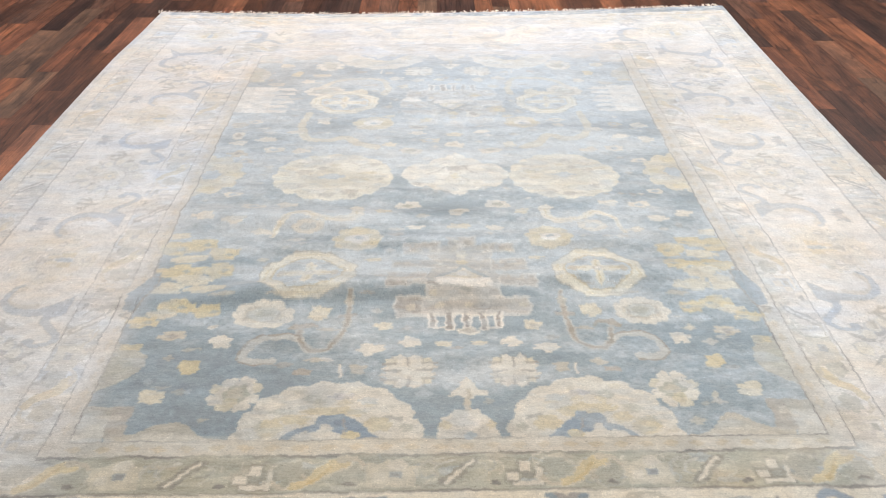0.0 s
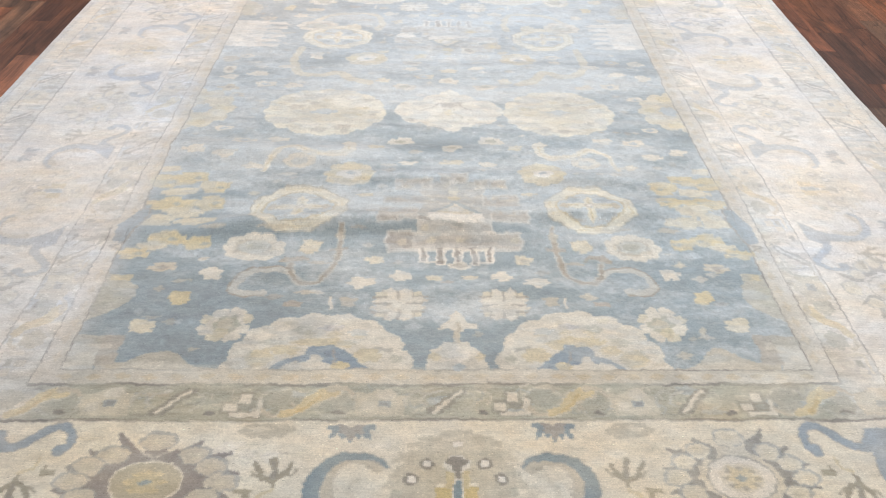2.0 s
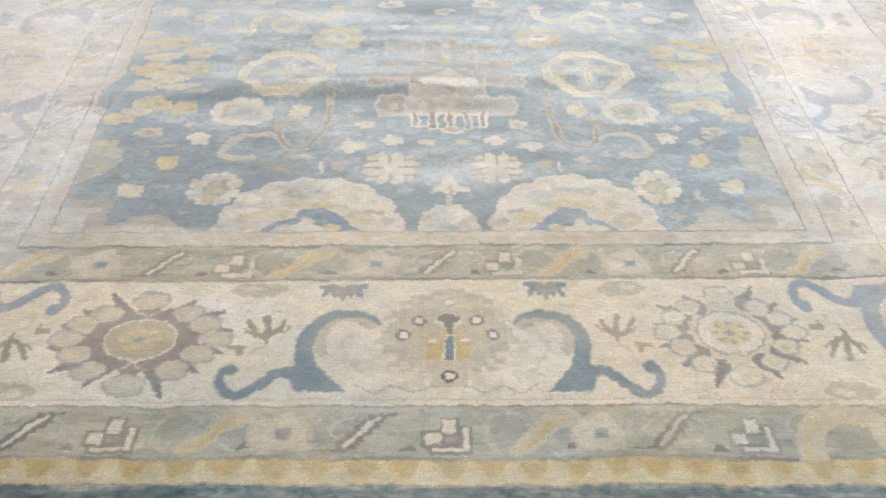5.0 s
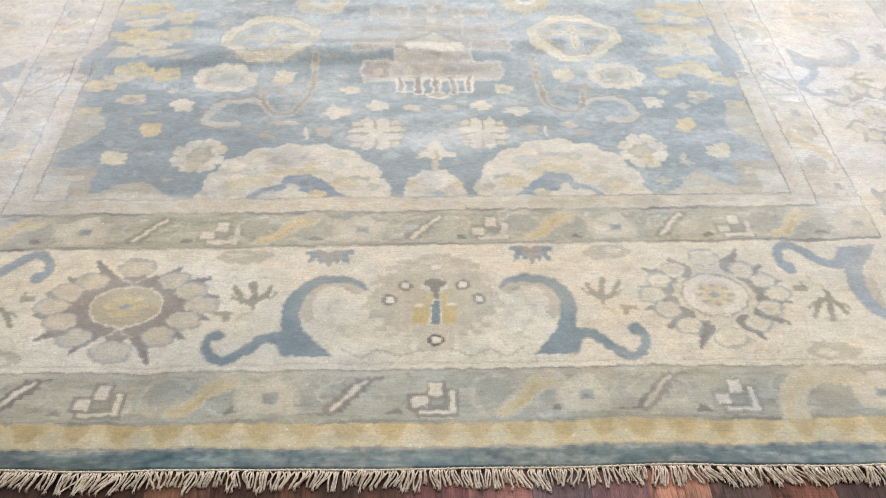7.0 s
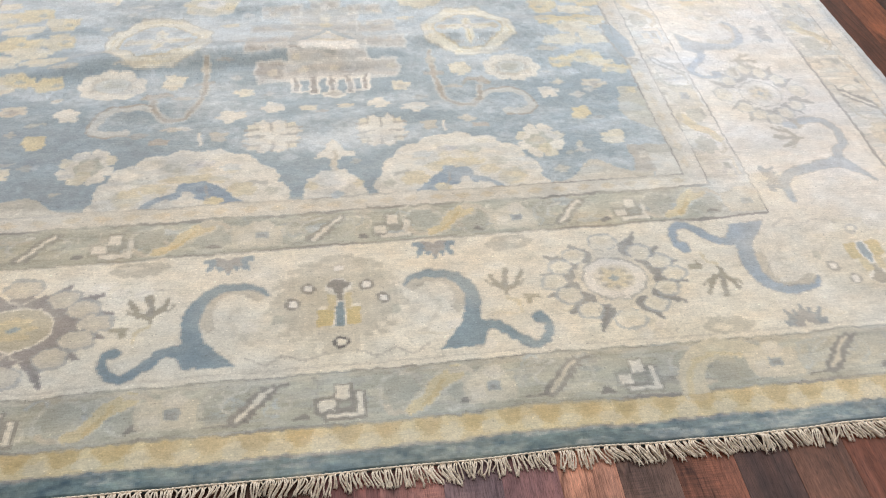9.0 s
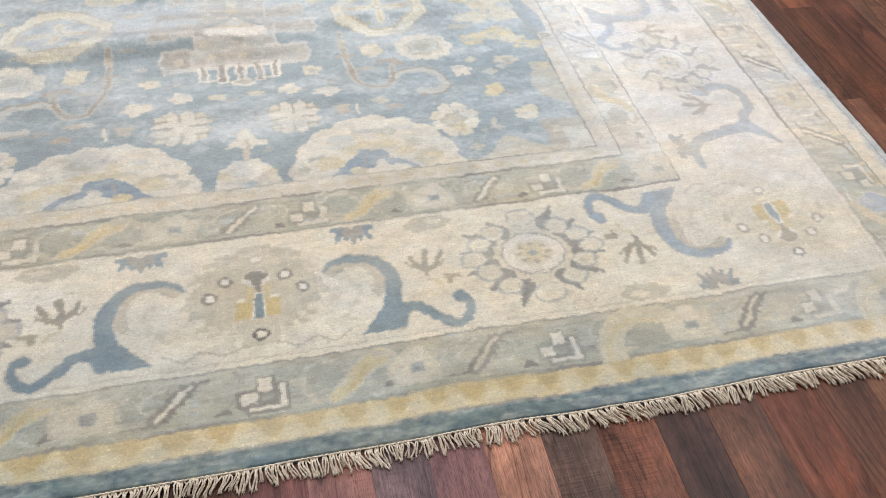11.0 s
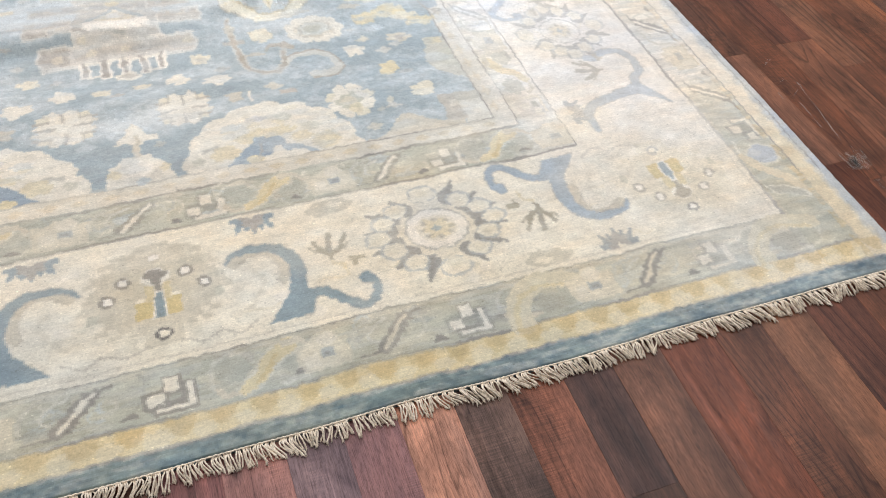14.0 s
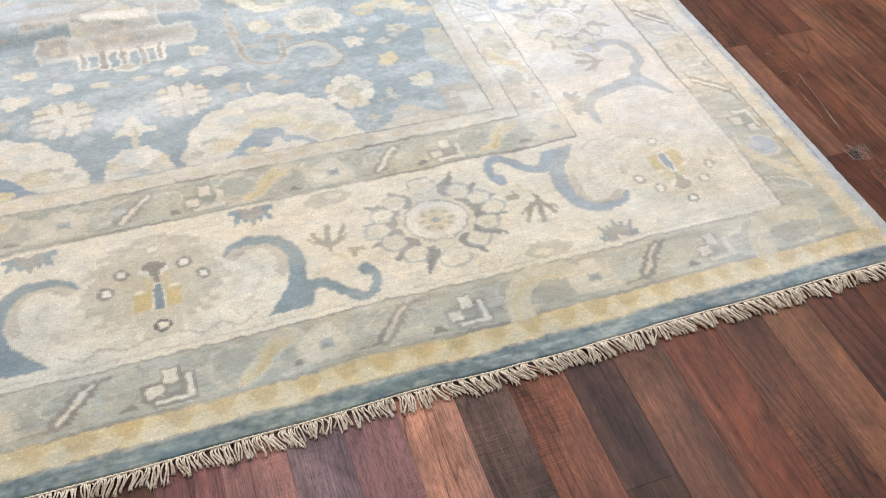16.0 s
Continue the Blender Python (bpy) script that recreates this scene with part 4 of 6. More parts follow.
def gold_flower(lay, x, y):
    lay.named("gold_flower", FIELD_P)
    lay.draw(lobed(x, y, 0.078, 0.066, 8, 0.12), BUTTER)
    for sgn in (-1, 1):
        lay.draw(lobed(x + sgn * 0.048, y - 0.006, 0.024, 0.03, 5, 0.2), YELLOW, 0.6)
    lay.draw(lobed(x, y + 0.036, 0.04, 0.018, 5, 0.2), YELLOW, 0.45)
    lay.draw(octagon(x + 0.002, y - 0.006, 0.034, 0.026), WHITE)
    lay.draw(lobed(x, y - 0.002, 0.016, 0.011, 4, 0.2), SKY)


def hook_vine(lay):
    """A brown vine that drops from the octagon, bends, and ends in a pale curl."""
    lay.named("hook_vine", FIELD_P)
    drop = (0.288, 1.19, 0.285, 1.075, 0.302, 1.003, 0.33, 0.962, 0.368, 0.955, 0.392, 0.985, 0.4, 1.03)
    curl = (0.396, 0.995, 0.44, 1.008, 0.49, 1.0, 0.518, 0.965, 0.52, 0.935, 0.494, 0.918, 0.452, 0.92)
    lay.draw(vine(0.018, 0.022, *drop), PALE, 0.5, own=True).draw(vine(0.022, 0.026, *curl), PALE, 0.6)
    lay.draw(vine(0.009, 0.011, *drop), lin(172, 160, 142), 0.9)
    lay.draw(vine(0.006, 0.007, 0.4, 1.008, 0.44, 1.018, 0.498, 1.01, 0.53, 0.97, 0.534, 0.93, 0.5, 0.906, 0.452, 0.91), lin(172, 160, 142), 0.85)
    lay.draw(shape_of(0.35, 1.044, 0.37, 1.062, 0.41, 1.064, 0.436, 1.04, 0.42, 1.034, 0.39, 1.046), TAUPE).draw(vine(0.005, 0.004, 0.36, 1.044, 0.4, 1.052, 0.43, 1.038), OLIVE, 0.6)
    lay.draw(slab(0.262, 0.312, 1.086, 1.1), TAUPE, 0.7)
    lay.draw(lobed(0.286, 1.15, 0.016, 0.02, 4, 0.2), SAND, 0.7)


def upper_vine(lay):
    lay.named("hook_vine", FIELD_P)
    way = (0.297, 1.645, 0.3, 1.59, 0.335, 1.566, 0.41, 1.578, 0.468, 1.614, 0.518, 1.575, 0.536, 1.49)
    lay.draw(vine(0.04, 0.014, *way), lin(238, 231, 214)).draw(vine(0.006, 0.004, *way), YELLOW, 0.7)
    lay.draw(lobed(0.302, 1.648, 0.026, 0.02, 5, 0.2), PALE)
    lay.named("oval_flower", FIELD_P)
    lay.draw(lobed(0.44, 1.537, 0.05, 0.034, 7, 0.12), PALE).draw(lobed(0.44, 1.537, 0.028, 0.016, 5, 0.2), SKY, 0.6)


def cloud_medallion(lay, x=0.397, y=MID):
    """A large pale round medallion of small worn clumps about a blue heart."""
    lay.named("cloud_medallion", FIELD_P)
    lay.draw(lobed(x, y, 0.199, 0.168, 16, 0.05), lin(236, 228, 206)).draw(lobed(x, y, 0.17, 0.142, 16, 0.06), SAND, 0.35).draw(lobed(x, y, 0.164, 0.136, 16, 0.06), lin(234, 226, 206))
    r = random.Random(21)
    for i in range(44):
        a, d = r.uniform(0, 6.28), math.sqrt(r.uniform(0.04, 0.85))
        lay.draw(lobed(x + 0.19 * d * math.cos(a), y + 0.165 * d * math.sin(a), r.uniform(0.012, 0.034), r.uniform(0.008, 0.018), 5, 0.3), (SAND, WHITE, YELLOW, TAUPE, BUTTER, TAUPE)[i % 6], 0.55)
    for i in range(9):
        a = math.pi * (0.12 + 0.095 * i)
        lay.draw(vine(0.005, 0.004, x + 0.15 * math.cos(a), y + 0.06 + 0.055 * math.sin(a), x + 0.128 * math.cos(a), y + 0.05 + 0.05 * math.sin(a), x + 0.11 * math.cos(a - 0.14), y + 0.05 + 0.055 * math.sin(a)), TAUPE, 0.5)
    lay.draw(lobed(x, y - 0.01, 0.1, 0.075, 8, 0.14), BUTTER, 0.6)
    lay.draw(lobed(x + 0.004, y + 0.006, 0.046, 0.018, 4, 0.3), SKY, 0.85)
    for sgn in (-1, 1):
        lay.draw(lobed(x + sgn * 0.1, y + 0.006, 0.03, 0.018, 4, 0.3), SAND, 0.5)


def centre_palmette(lay):
    lay.named("centre_palmette", FIELD_P)
    y = MID
    pale = lin(234, 228, 212)
    lay.draw(lobed(0.012, y + 0.018, 0.115, 0.146, 8, 0.14), pale).draw(lobed(-0.09, y + 0.01, 0.082, 0.09, 6, 0.16), pale).draw(lobed(0.116, y + 0.01, 0.084, 0.09, 6, 0.16), pale)
    r = random.Random(3)
    for i in range(46):
        a, d = r.uniform(0, 6.28), math.sqrt(r.uniform(0.05, 0.9))
        lay.draw(lobed(0.006 + 0.16 * d * math.cos(a), y + 0.12 * d * math.sin(a), r.uniform(0.008, 0.022), r.uniform(0.006, 0.013), 4, 0.35), (SAND, WHITE, TAUPE, WHITE, STONE)[i % 5], 0.4)
    for sgn in (-1, 1):
        lay.draw(vine(0.007, 0.004, 0.006, y + 0.05, 0.006 + sgn * 0.03, y + 0.068, 0.006 + sgn * 0.06, y + 0.03, 0.006 + sgn * 0.1, y + 0.012), TAUPE, 0.85)
        lay.draw(vine(0.006, 0.003, 0.006, y + 0.06, 0.006 + sgn * 0.025, y + 0.09, 0.006 + sgn * 0.06, y + 0.075), TAUPE, 0.7)
        lay.draw(vine(0.005, 0.003, 0.006 + sgn * 0.016, y + 0.03, 0.006 + sgn * 0.026, y - 0.01, 0.006 + sgn * 0.05, y - 0.02), SAND, 0.8)
    lay.draw(lobed(0.006, y + 0.05, 0.03, 0.018, 5, 0.3), TAUPE, 0.7)
    lay.draw(lobed(0.006, y, 0.02, 0.018, 4, 0.3), YELLOW, 0.6)


def lantern(lay, worn=1.0):
    """The large stepped centre motif: outlined arms of broken brown, a lozenge, a heavy bar and a comb below."""
    lay.named("lantern_medallion", FIELD_P)
    r = random.Random(5)
    brown, warm, chalk = lin(156, 145, 133), lin(206, 196, 182), lin(238, 231, 218)
    lay.draw(shape_of(-0.081, 1.418, 0.1, 1.418, 0.099, 1.369, 0.094, 1.317, 0.109, 1.275, 0.122, 1.242, 0.12, 1.209, -0.09, 1.209, -0.093, 1.242, -0.08, 1.275, -0.071, 1.317, -0.077, 1.369), warm, 0.92 * worn)
    for a0, a1, lo, hi in ((-0.191, -0.093, 1.211, 1.27), (0.122, 0.221, 1.211, 1.258), (-0.178, -0.056, 1.307, 1.348),
                           (0.099, 0.198, 1.292, 1.352), (-0.156, -0.056, 1.391, 1.431), (0.076, 0.167, 1.39, 1.423),
                           (-0.026, 0.048, 1.418, 1.457)):
        edge = 0.006
        lay.draw(slab(a0 - edge, a1 + edge, lo - edge, hi + edge), chalk, 0.85 * worn)
        lay.draw(slab(a0, a1, lo, hi), lin(192, 182, 168), 0.95 * worn)
        for k in range(14):
            x, y = r.uniform(a0 + 0.006, a1 - 0.006), r.uniform(lo + 0.004, hi - 0.004)
            w, h = r.uniform(0.006, 0.02), r.uniform(0.003, 0.009)
            lay.draw(slab(max(x - w, a0), min(x + w, a1), max(y - h, lo), min(y + h, hi)), (brown, warm, brown, SAND, brown, BUTTER, SKY)[k % 7], 0.6 * worn)
    # worn notches that break the arms' straight edges
    for x0, x1, lo, hi in ((-0.166, -0.136, 1.245, 1.275), (0.146, 0.183, 1.243, 1.264), (-0.181, -0.113, 1.335, 1.354), (0.107, 0.126, 1.326, 1.356), (-0.134, -0.125, 1.416, 1.435), (-0.005, 0.006, 1.442, 1.461)):
        lay.draw(slab(x0, x1, lo, hi), SKY, 0.7 * worn)
    for i in range(120):
        x, y = r.uniform(-0.075, 0.096), r.uniform(1.211, 1.418)
        lay.draw(lobed(x, y, r.uniform(0.006, 0.02), r.uniform(0.005, 0.011), 4, 0.35), (SAND, BUTTER, PALE, TAUPE, BUTTER, brown, chalk)[i % 7], 0.45 * worn)
    for x, way in ((-0.075, -1), (0.094, 1)):
        lay.draw(vine(0.005, 0.005, x, 1.421, x + way * 0.006, 1.378, x - way * 0.004, 1.345), chalk, 0.8 * worn)
        lay.draw(vine(0.005, 0.005, x - way * 0.004, 1.307, x + way * 0.038, 1.292, x + way * 0.036, 1.264), chalk, 0.8 * worn)
    # the row under the lozenge, with the fold's white glint put into the dye
    lay.draw(shape_of(-0.094, 1.211, 0.122, 1.211, 0.119, 1.155, -0.09, 1.155), chalk, 0.9 * worn)
    lay.draw(shape_of(-0.085, 1.198, 0.115, 1.196, 0.112, 1.16, -0.085, 1.162), warm, 0.7 * worn)
    lay.draw(shape_of(-0.067, 1.235, 0.094, 1.235, 0.102, 1.2, 0.026, 1.188, -0.056, 1.203), WHITE, 0.85)
    lay.draw(vine(0.009, 0.005, -0.089, 1.211, -0.071, 1.207, -0.05, 1.194), brown, 0.75).draw(shape_of(-0.032, 1.202, -0.005, 1.187, 0.033, 1.185, 0.03, 1.17, 0.006, 1.175, -0.025, 1.19), lin(176, 176, 168))
    lay.draw(slab(0.082, 0.113, 1.168, 1.19), brown, 0.55 * worn).draw(slab(-0.082, -0.064, 1.164, 1.186), BUTTER, 0.6)
    # the heavy bar
    lay.draw(shape_of(-0.177, 1.132, -0.17, 1.173, -0.108, 1.173, -0.09, 1.156, 0.109, 1.168, 0.143, 1.156, 0.151, 1.166, 0.197, 1.166, 0.205, 1.132, 0.194, 1.087, -0.16, 1.087), chalk, 0.95 * worn)
    lay.draw(shape_of(-0.17, 1.132, -0.165, 1.164, -0.11, 1.164, -0.093, 1.145, 0.112, 1.156, 0.143, 1.145, 0.154, 1.155, 0.192, 1.155, 0.198, 1.132, 0.19, 1.098, -0.157, 1.098), lin(198, 188, 174), worn)
    lay.draw(shape_of(-0.167, 1.132, -0.163, 1.162, -0.113, 1.162, -0.099, 1.141, -0.1, 1.104, -0.155, 1.102), brown, 0.9 * worn)
    lay.draw(oval(-0.126, 1.126, 0.014, 0.014), SAND, 0.8)
    for x, w, k in ((-0.072, 0.02, 0.6), (-0.036, 0.022, 0.5), (0.052, 0.034, 0.8), (0.094, 0.02, 0.6), (0.13, 0.024, 0.45), (0.006, 0.02, 0.3)):
        lay.draw(lobed(x, 1.125, w, 0.017, 5, 0.3), brown, k * worn)
    for x in (-0.054, 0.026, 0.177):
        lay.draw(lobed(x, 1.132, 0.016, 0.012, 5, 0.3), BUTTER, 0.6)
    # the lozenge
    lay.draw(shape_of(-0.068, 1.235, -0.046, 1.264, 0.011, 1.318, 0.068, 1.267, 0.089, 1.239, 0.068, 1.235, 0.011, 1.292, -0.041, 1.235), lin(166, 174, 174))
    lay.draw(shape_of(-0.043, 1.241, 0.011, 1.297, 0.07, 1.241, 0.011, 1.222), lin(232, 221, 198))
    for k in range(7):
        lay.draw(diamond(-0.033 + 0.0155 * k, 1.239 + 0.003 * (k % 2), 0.009, 0.006), (TAUPE, YELLOW)[k % 2], 0.7)
    lay.draw(oval(0.008, 1.262, 0.0165, 0.017), WHITE)
    for sgn in (-1, 1):
        lay.draw(vine(0.005, 0.003, 0.01 + sgn * 0.02, 1.249, 0.01 + sgn * 0.032, 1.264, 0.01 + sgn * 0.046, 1.25), YELLOW, 0.8)
    for k in range(3):
        lay.draw(lobed(0.01, 1.336 + 0.042 * k, 0.022 - 0.003 * k, 0.018, 5, 0.3), (YELLOW, BUTTER, WHITE)[k], 0.7)
    # the comb
    for i in range(5):
        x, low = -0.075 + 0.0449 * i, (1.042, 1.033, 1.04, 1.033, 1.042)[i]
        lay.draw(slab(x - 0.0125, x + 0.0125, low - 0.007, 1.1), chalk).draw(slab(x - 0.006, x + 0.006, low, 1.104), brown, 0.9)
    for i in range(4):
        x = -0.053 + 0.0449 * i
        lay.draw(slab(x - 0.02, x + 0.02, 1.088, 1.1), PALE, 0.8)
        if i in (0, 3):
            lay.draw(slab(x - 0.02, x + 0.012, 1.036, 1.044), chalk, 0.9)
    lay.draw(lobed(0.016, 1.024, 0.034, 0.015, 5, 0.25), PALE, 0.9).draw(lobed(0.016, 1.026, 0.02, 0.008, 4, 0.3), TAUPE, 0.7)


def side_flame(lay):
    """Golden flower heads that reach in from the long side, with a small blue lozenge on the stripe."""
    lay.named("side_flame", FIELD_P)
    for x, y, w, hh, c in ((0.8, 1.42, 0.045, 0.04, YELLOW), (0.73, 1.44, 0.05, 0.03, YELLOW), (0.66, 1.395, 0.045, 0.035, YELLOW), (0.75, 1.37, 0.05, 0.025, BUTTER),
                           (0.76, 1.31, 0.06, 0.03, YELLOW), (0.655, 1.31, 0.05, 0.034, YELLOW), (0.72, 1.27, 0.05, 0.03, BUTTER), (0.77, 1.225, 0.045, 0.035, BUTTER),
                           (0.67, 1.215, 0.05, 0.03, BUTTER), (0.725, 1.135, 0.05, 0.036, YELLOW), (0.65, 1.12, 0.04, 0.03, YELLOW), (0.76, 1.105, 0.035, 0.02, BUTTER),
                           (0.795, 1.075, 0.04, 0.022, YELLOW), (0.8, 1.49, 0.03, 0.022, BUTTER)):
        clump(lay, x, y, w * 1.1, hh, c, 0.9)
        lay.draw(lobed(x - 0.016, y - 0.003, 0.014, 0.008, 4, 0.3), (SAND, BLUE)[c is YELLOW], 0.6)
    lay.draw(shape_of(0.8, 1.285, 0.84, 1.275, 0.868, 1.2, 0.866, 1.13, 0.835, 1.118, 0.815, 1.17), lin(146, 163, 174))
    lay.draw(vine(0.007, 0.006, 0.832, 1.36, 0.828, 1.29, 0.806, 1.272, 0.82, 1.16, 0.838, 1.118, 0.868, 1.11, 0.832, 1.09), ASH)


def side_medallion(lay):
    lay.named("side_medallion", FIELD_P)
    inside = lambda sh: (sh[0], lambda s, n: sh[1](s, n) & (s < SIDE_FIELD))
    lay.draw(inside(lobed(0.838, MID + 0.02, 0.15, 0.152, 12, 0.13)), BUTTER)
    for k in range(7):
        a = math.pi * (0.6 + 0.13 * k)
        lay.draw(inside(lobed(0.838 + 0.105 * math.cos(a), MID + 0.02 + 0.11 * math.sin(a), 0.03, 0.02, 5, 0.25)), (YELLOW, PALE, SAND)[k % 3], 0.6)
    lay.draw(inside(lobed(0.838, MID + 0.02, 0.085, 0.08, 8, 0.16)), SAND, 0.7)
    lay.draw(inside(lobed(0.8, MID + 0.02, 0.035, 0.035, 6, 0.2)), SKY)


def corner_clouds(lay):
    lay.named("corner_cloud", FIELD_P)
    lay.draw(shape_of(0.5, 0.657, 0.56, 0.666, 0.585, 0.69, 0.598, 0.712, 0.618, 0.722, 0.655, 0.714, 0.68, 0.695, 0.71, 0.68, 0.76, 0.672, 0.76, 0.657), SAND, 0.85)
    lay.draw(shape_of(0.53, 0.657, 0.57, 0.67, 0.6, 0.68, 0.66, 0.685, 0.7, 0.67, 0.72, 0.657), PALE, 0.5)
    lay.draw(slab(0.765, SIDE_FIELD, 0.657, 0.735), PALE, 0.8)
    lay.draw(slab(0.726, 0.768, 0.672, 0.765), lin(190, 182, 168)).draw(slab(0.738, 0.764, 0.682, 0.7), TAUPE, 0.5).draw(slab(0.742, 0.77, 0.722, 0.74), PALE, 0.6)
    lay.draw(slab(0.77, SIDE_FIELD, 0.735, 0.765), SAND, 0.7)


def side_leaf(lay):
    lay.named("side_leaf", FIELD_P)
    lay.draw(shape_of(SIDE_FIELD, 0.812, 0.79, 0.84, 0.762, 0.868, 0.748, 0.9, 0.75, 0.948, 0.785, 0.972, SIDE_FIELD, 0.995), lin(200, 195, 178), 0.9)
    lay.draw(shape_of(SIDE_FIELD, 0.86, 0.79, 0.88, 0.774, 0.91, 0.79, 0.935, SIDE_FIELD, 0.945), STONE, 0.7)
    lay.draw(slab(0.768, 0.82, 0.968, 0.992), YELLOW, 0.7)


def gold_loop(lay):
    """The far half's yellow vines, above and below the octagon."""
    for way in ((0.022, 0.03, 0.54, 1.09, 0.47, 0.985, 0.34, 0.955, 0.28, 0.98, 0.255, 1.06, 0.265, 1.13), (0.03, 0.04, 0.54, 1.33, 0.55, 1.46, 0.52, 1.56, 0.45, 1.585, 0.38, 1.56, 0.33, 1.62, 0.27, 1.645)):
        lay.named("gold_loop", FIELD_P)
        lay.draw(vine(*way), BUTTER, 0.9)


for sx, sy in quarters():
    near = sy > 0
    motifs = (arch_medallion, ringed_octagon, hook_vine, side_flame, corner_clouds, side_leaf, upper_vine) if near else (arch_medallion, gold_loop, corner_clouds, side_leaf)
    for motif in motifs:
        motif(Lay(sx, sy))
    cross_flower(Lay(sx, sy), 0.128, 0.873)
    daisy(Lay(sx, sy), 0.515, 0.803)
    oval_flower(Lay(sx, sy), 0.502, 1.1, 0.084, 0.06)
    gold_flower(Lay(sx, sy), 0.289, 1.466 if near else 1.43)
    if not near:
        ringed_octagon(Lay(sx, sy), 0.413, 1.219)
    for x, y, rx, ry, c, inner in ((0.642, 0.9, 0.029, 0.028, YELLOW, None), (0.7, 0.796, 0.036, 0.028, BUTTER, None), (0.58, 0.988, 0.028, 0.024, PALE, None),
                                   (0.711, 1.016, 0.036, 0.021, SAND, TAUPE), (0.221, 0.957, 0.036, 0.024, PALE, None), (0.131, 0.982, 0.028, 0.026, PALE, None),
                                   (0.045, 0.976, 0.022, 0.014, BUTTER, None), (0.194, 1.049, 0.026, 0.018, BUTTER, SAND), (0.376, 0.876, 0.026, 0.013, TAUPE, None),
                                   (0.36, 1.105, 0.032, 0.03, BUTTER, None), (0.146, 1.676, 0.044, 0.03, PALE, STONE), (0.222, 1.624, 0.026, 0.02, BUTTER, None),
                                   (0.522, 1.671, 0.034, 0.022, PALE, None), (0.123, 1.522, 0.032, 0.016, PALE, None), (0.62, 1.66, 0.036, 0.024, PALE, SKY),
                                   (0.66, 1.57, 0.04, 0.022, PALE, None), (0.57, 1.51, 0.034, 0.018, PALE, None), (0.76, 1.6, 0.034, 0.024, PALE, None),
                                   (0.7, 1.75, 0.03, 0.02, PALE, SKY), (0.6, 1.4, 0.026, 0.018, SKY, None), (0.66, 1.07, 0.022, 0.014, SKY, None), (0.235, 1.36, 0.026, 0.012, BUTTER, None)):
        blossom(Lay(sx, sy), x, y, rx, ry, c, inner)
    flag = Lay(sx, sy).named("sprig", FIELD_P)
    flag.draw(slab(0.283, 0.29, 0.855, 0.9), PALE).draw(shape_of(0.224, 0.896, 0.24, 0.884, 0.23, 0.872, 0.268, 0.868, 0.27, 0.9), SAND, 0.85)
    for x, w in ((0.33, 0.03), (0.62, 0.04), (0.46, 0.05)):
        Lay(sx, sy).named("dash", FIELD_P).draw(lobed(x, 1.035 if x < 0.4 else 1.18, w, 0.009, 4, 0.2), SAND, 0.7)
for sx in (1, -1):
    cloud_medallion(Lay(sx, 1))
    side_medallion(Lay(sx, 1))
for sx, sy in quarters(True):
    trefoil(Lay(sx, sy))
    lantern(Lay(sx, sy), 0.68 if sy > 0 else 0.5)
    for x, y, rx, ry, c, inner in ((0.01, 1.532, 0.038, 0.02, BUTTER, None), (0.008, 1.624, 0.038, 0.032, PALE, SAND), (-0.014, 0.959, 0.016, 0.01, TAUPE, None)):
        blossom(Lay(sx, sy), x, y, rx, ry, c, inner)
centre_palmette(Lay(1, 1))
# two threadbare patches of the far field, bleached to the warp
for sx in (1, -1):
    bare = Lay(sx, 1).named("bare_patch", FIELD_P)
    for k in range(6):
        v = 2.43 + 0.046 * k
        bare.draw(shape_of(0.79, v - 0.016, 0.63 - 0.012 * (k % 3), v - 0.012, 0.62 + 0.02 * (k % 2), v + 0.016, 0.79, v + 0.02), WHITE, 0.9)
    bare.draw(slab(0.7, SIDE_FIELD, 2.42, 2.69), WHITE, 0.85)
# the far half's close scatter of small stepped flowers
for i in range(240):
    x, y = rng.uniform(-0.8, 0.8), rng.uniform(1.98, 3.04)
    j, k = np.searchsorted(SY, y), np.searchsorted(SX, x)
    if (PART[j - 16:j + 16, k - 24:k + 24] == FIELD_P).all():
        blossom(Lay(1, 1), x, y, rng.uniform(0.022, 0.046), rng.uniform(0.018, 0.036), (PALE, WHITE, BUTTER, PALE, SAND)[i % 5], (None, TAUPE, SKY, YELLOW)[i % 4])
# small knots of colour strewn over the blue ground
for i in range(1100):
    x, y = rng.uniform(-0.8, 0.8), rng.uniform(0.68, 3.06)
    j, k = np.searchsorted(SY, y), np.searchsorted(SX, x)
    if (PART[j - 9:j + 9, k - 12:k + 12] == FIELD_P).all():
        Lay(1, 1, "field", x, y).draw(lobed(0, 0, rng.uniform(0.008, 0.026), rng.uniform(0.006, 0.013), 4, 0.35), (PALE, SAND, BUTTER, SKY, SKY, TAUPE)[i % 6], rng.uniform(0.35, 0.8))

# the pile blends one dye into the next
for axis in (0, 1):
    pad = np.pad(DYE, [(2, 2) if ax == axis else (0, 0) for ax in range(3)], mode="edge")
    n = DYE.shape[axis]
    DYE = sum(w * np.take(pad, range(k, k + n), axis=axis) for k, w in enumerate((0.02, 0.21, 0.54, 0.21, 0.02))).astype(np.float32)

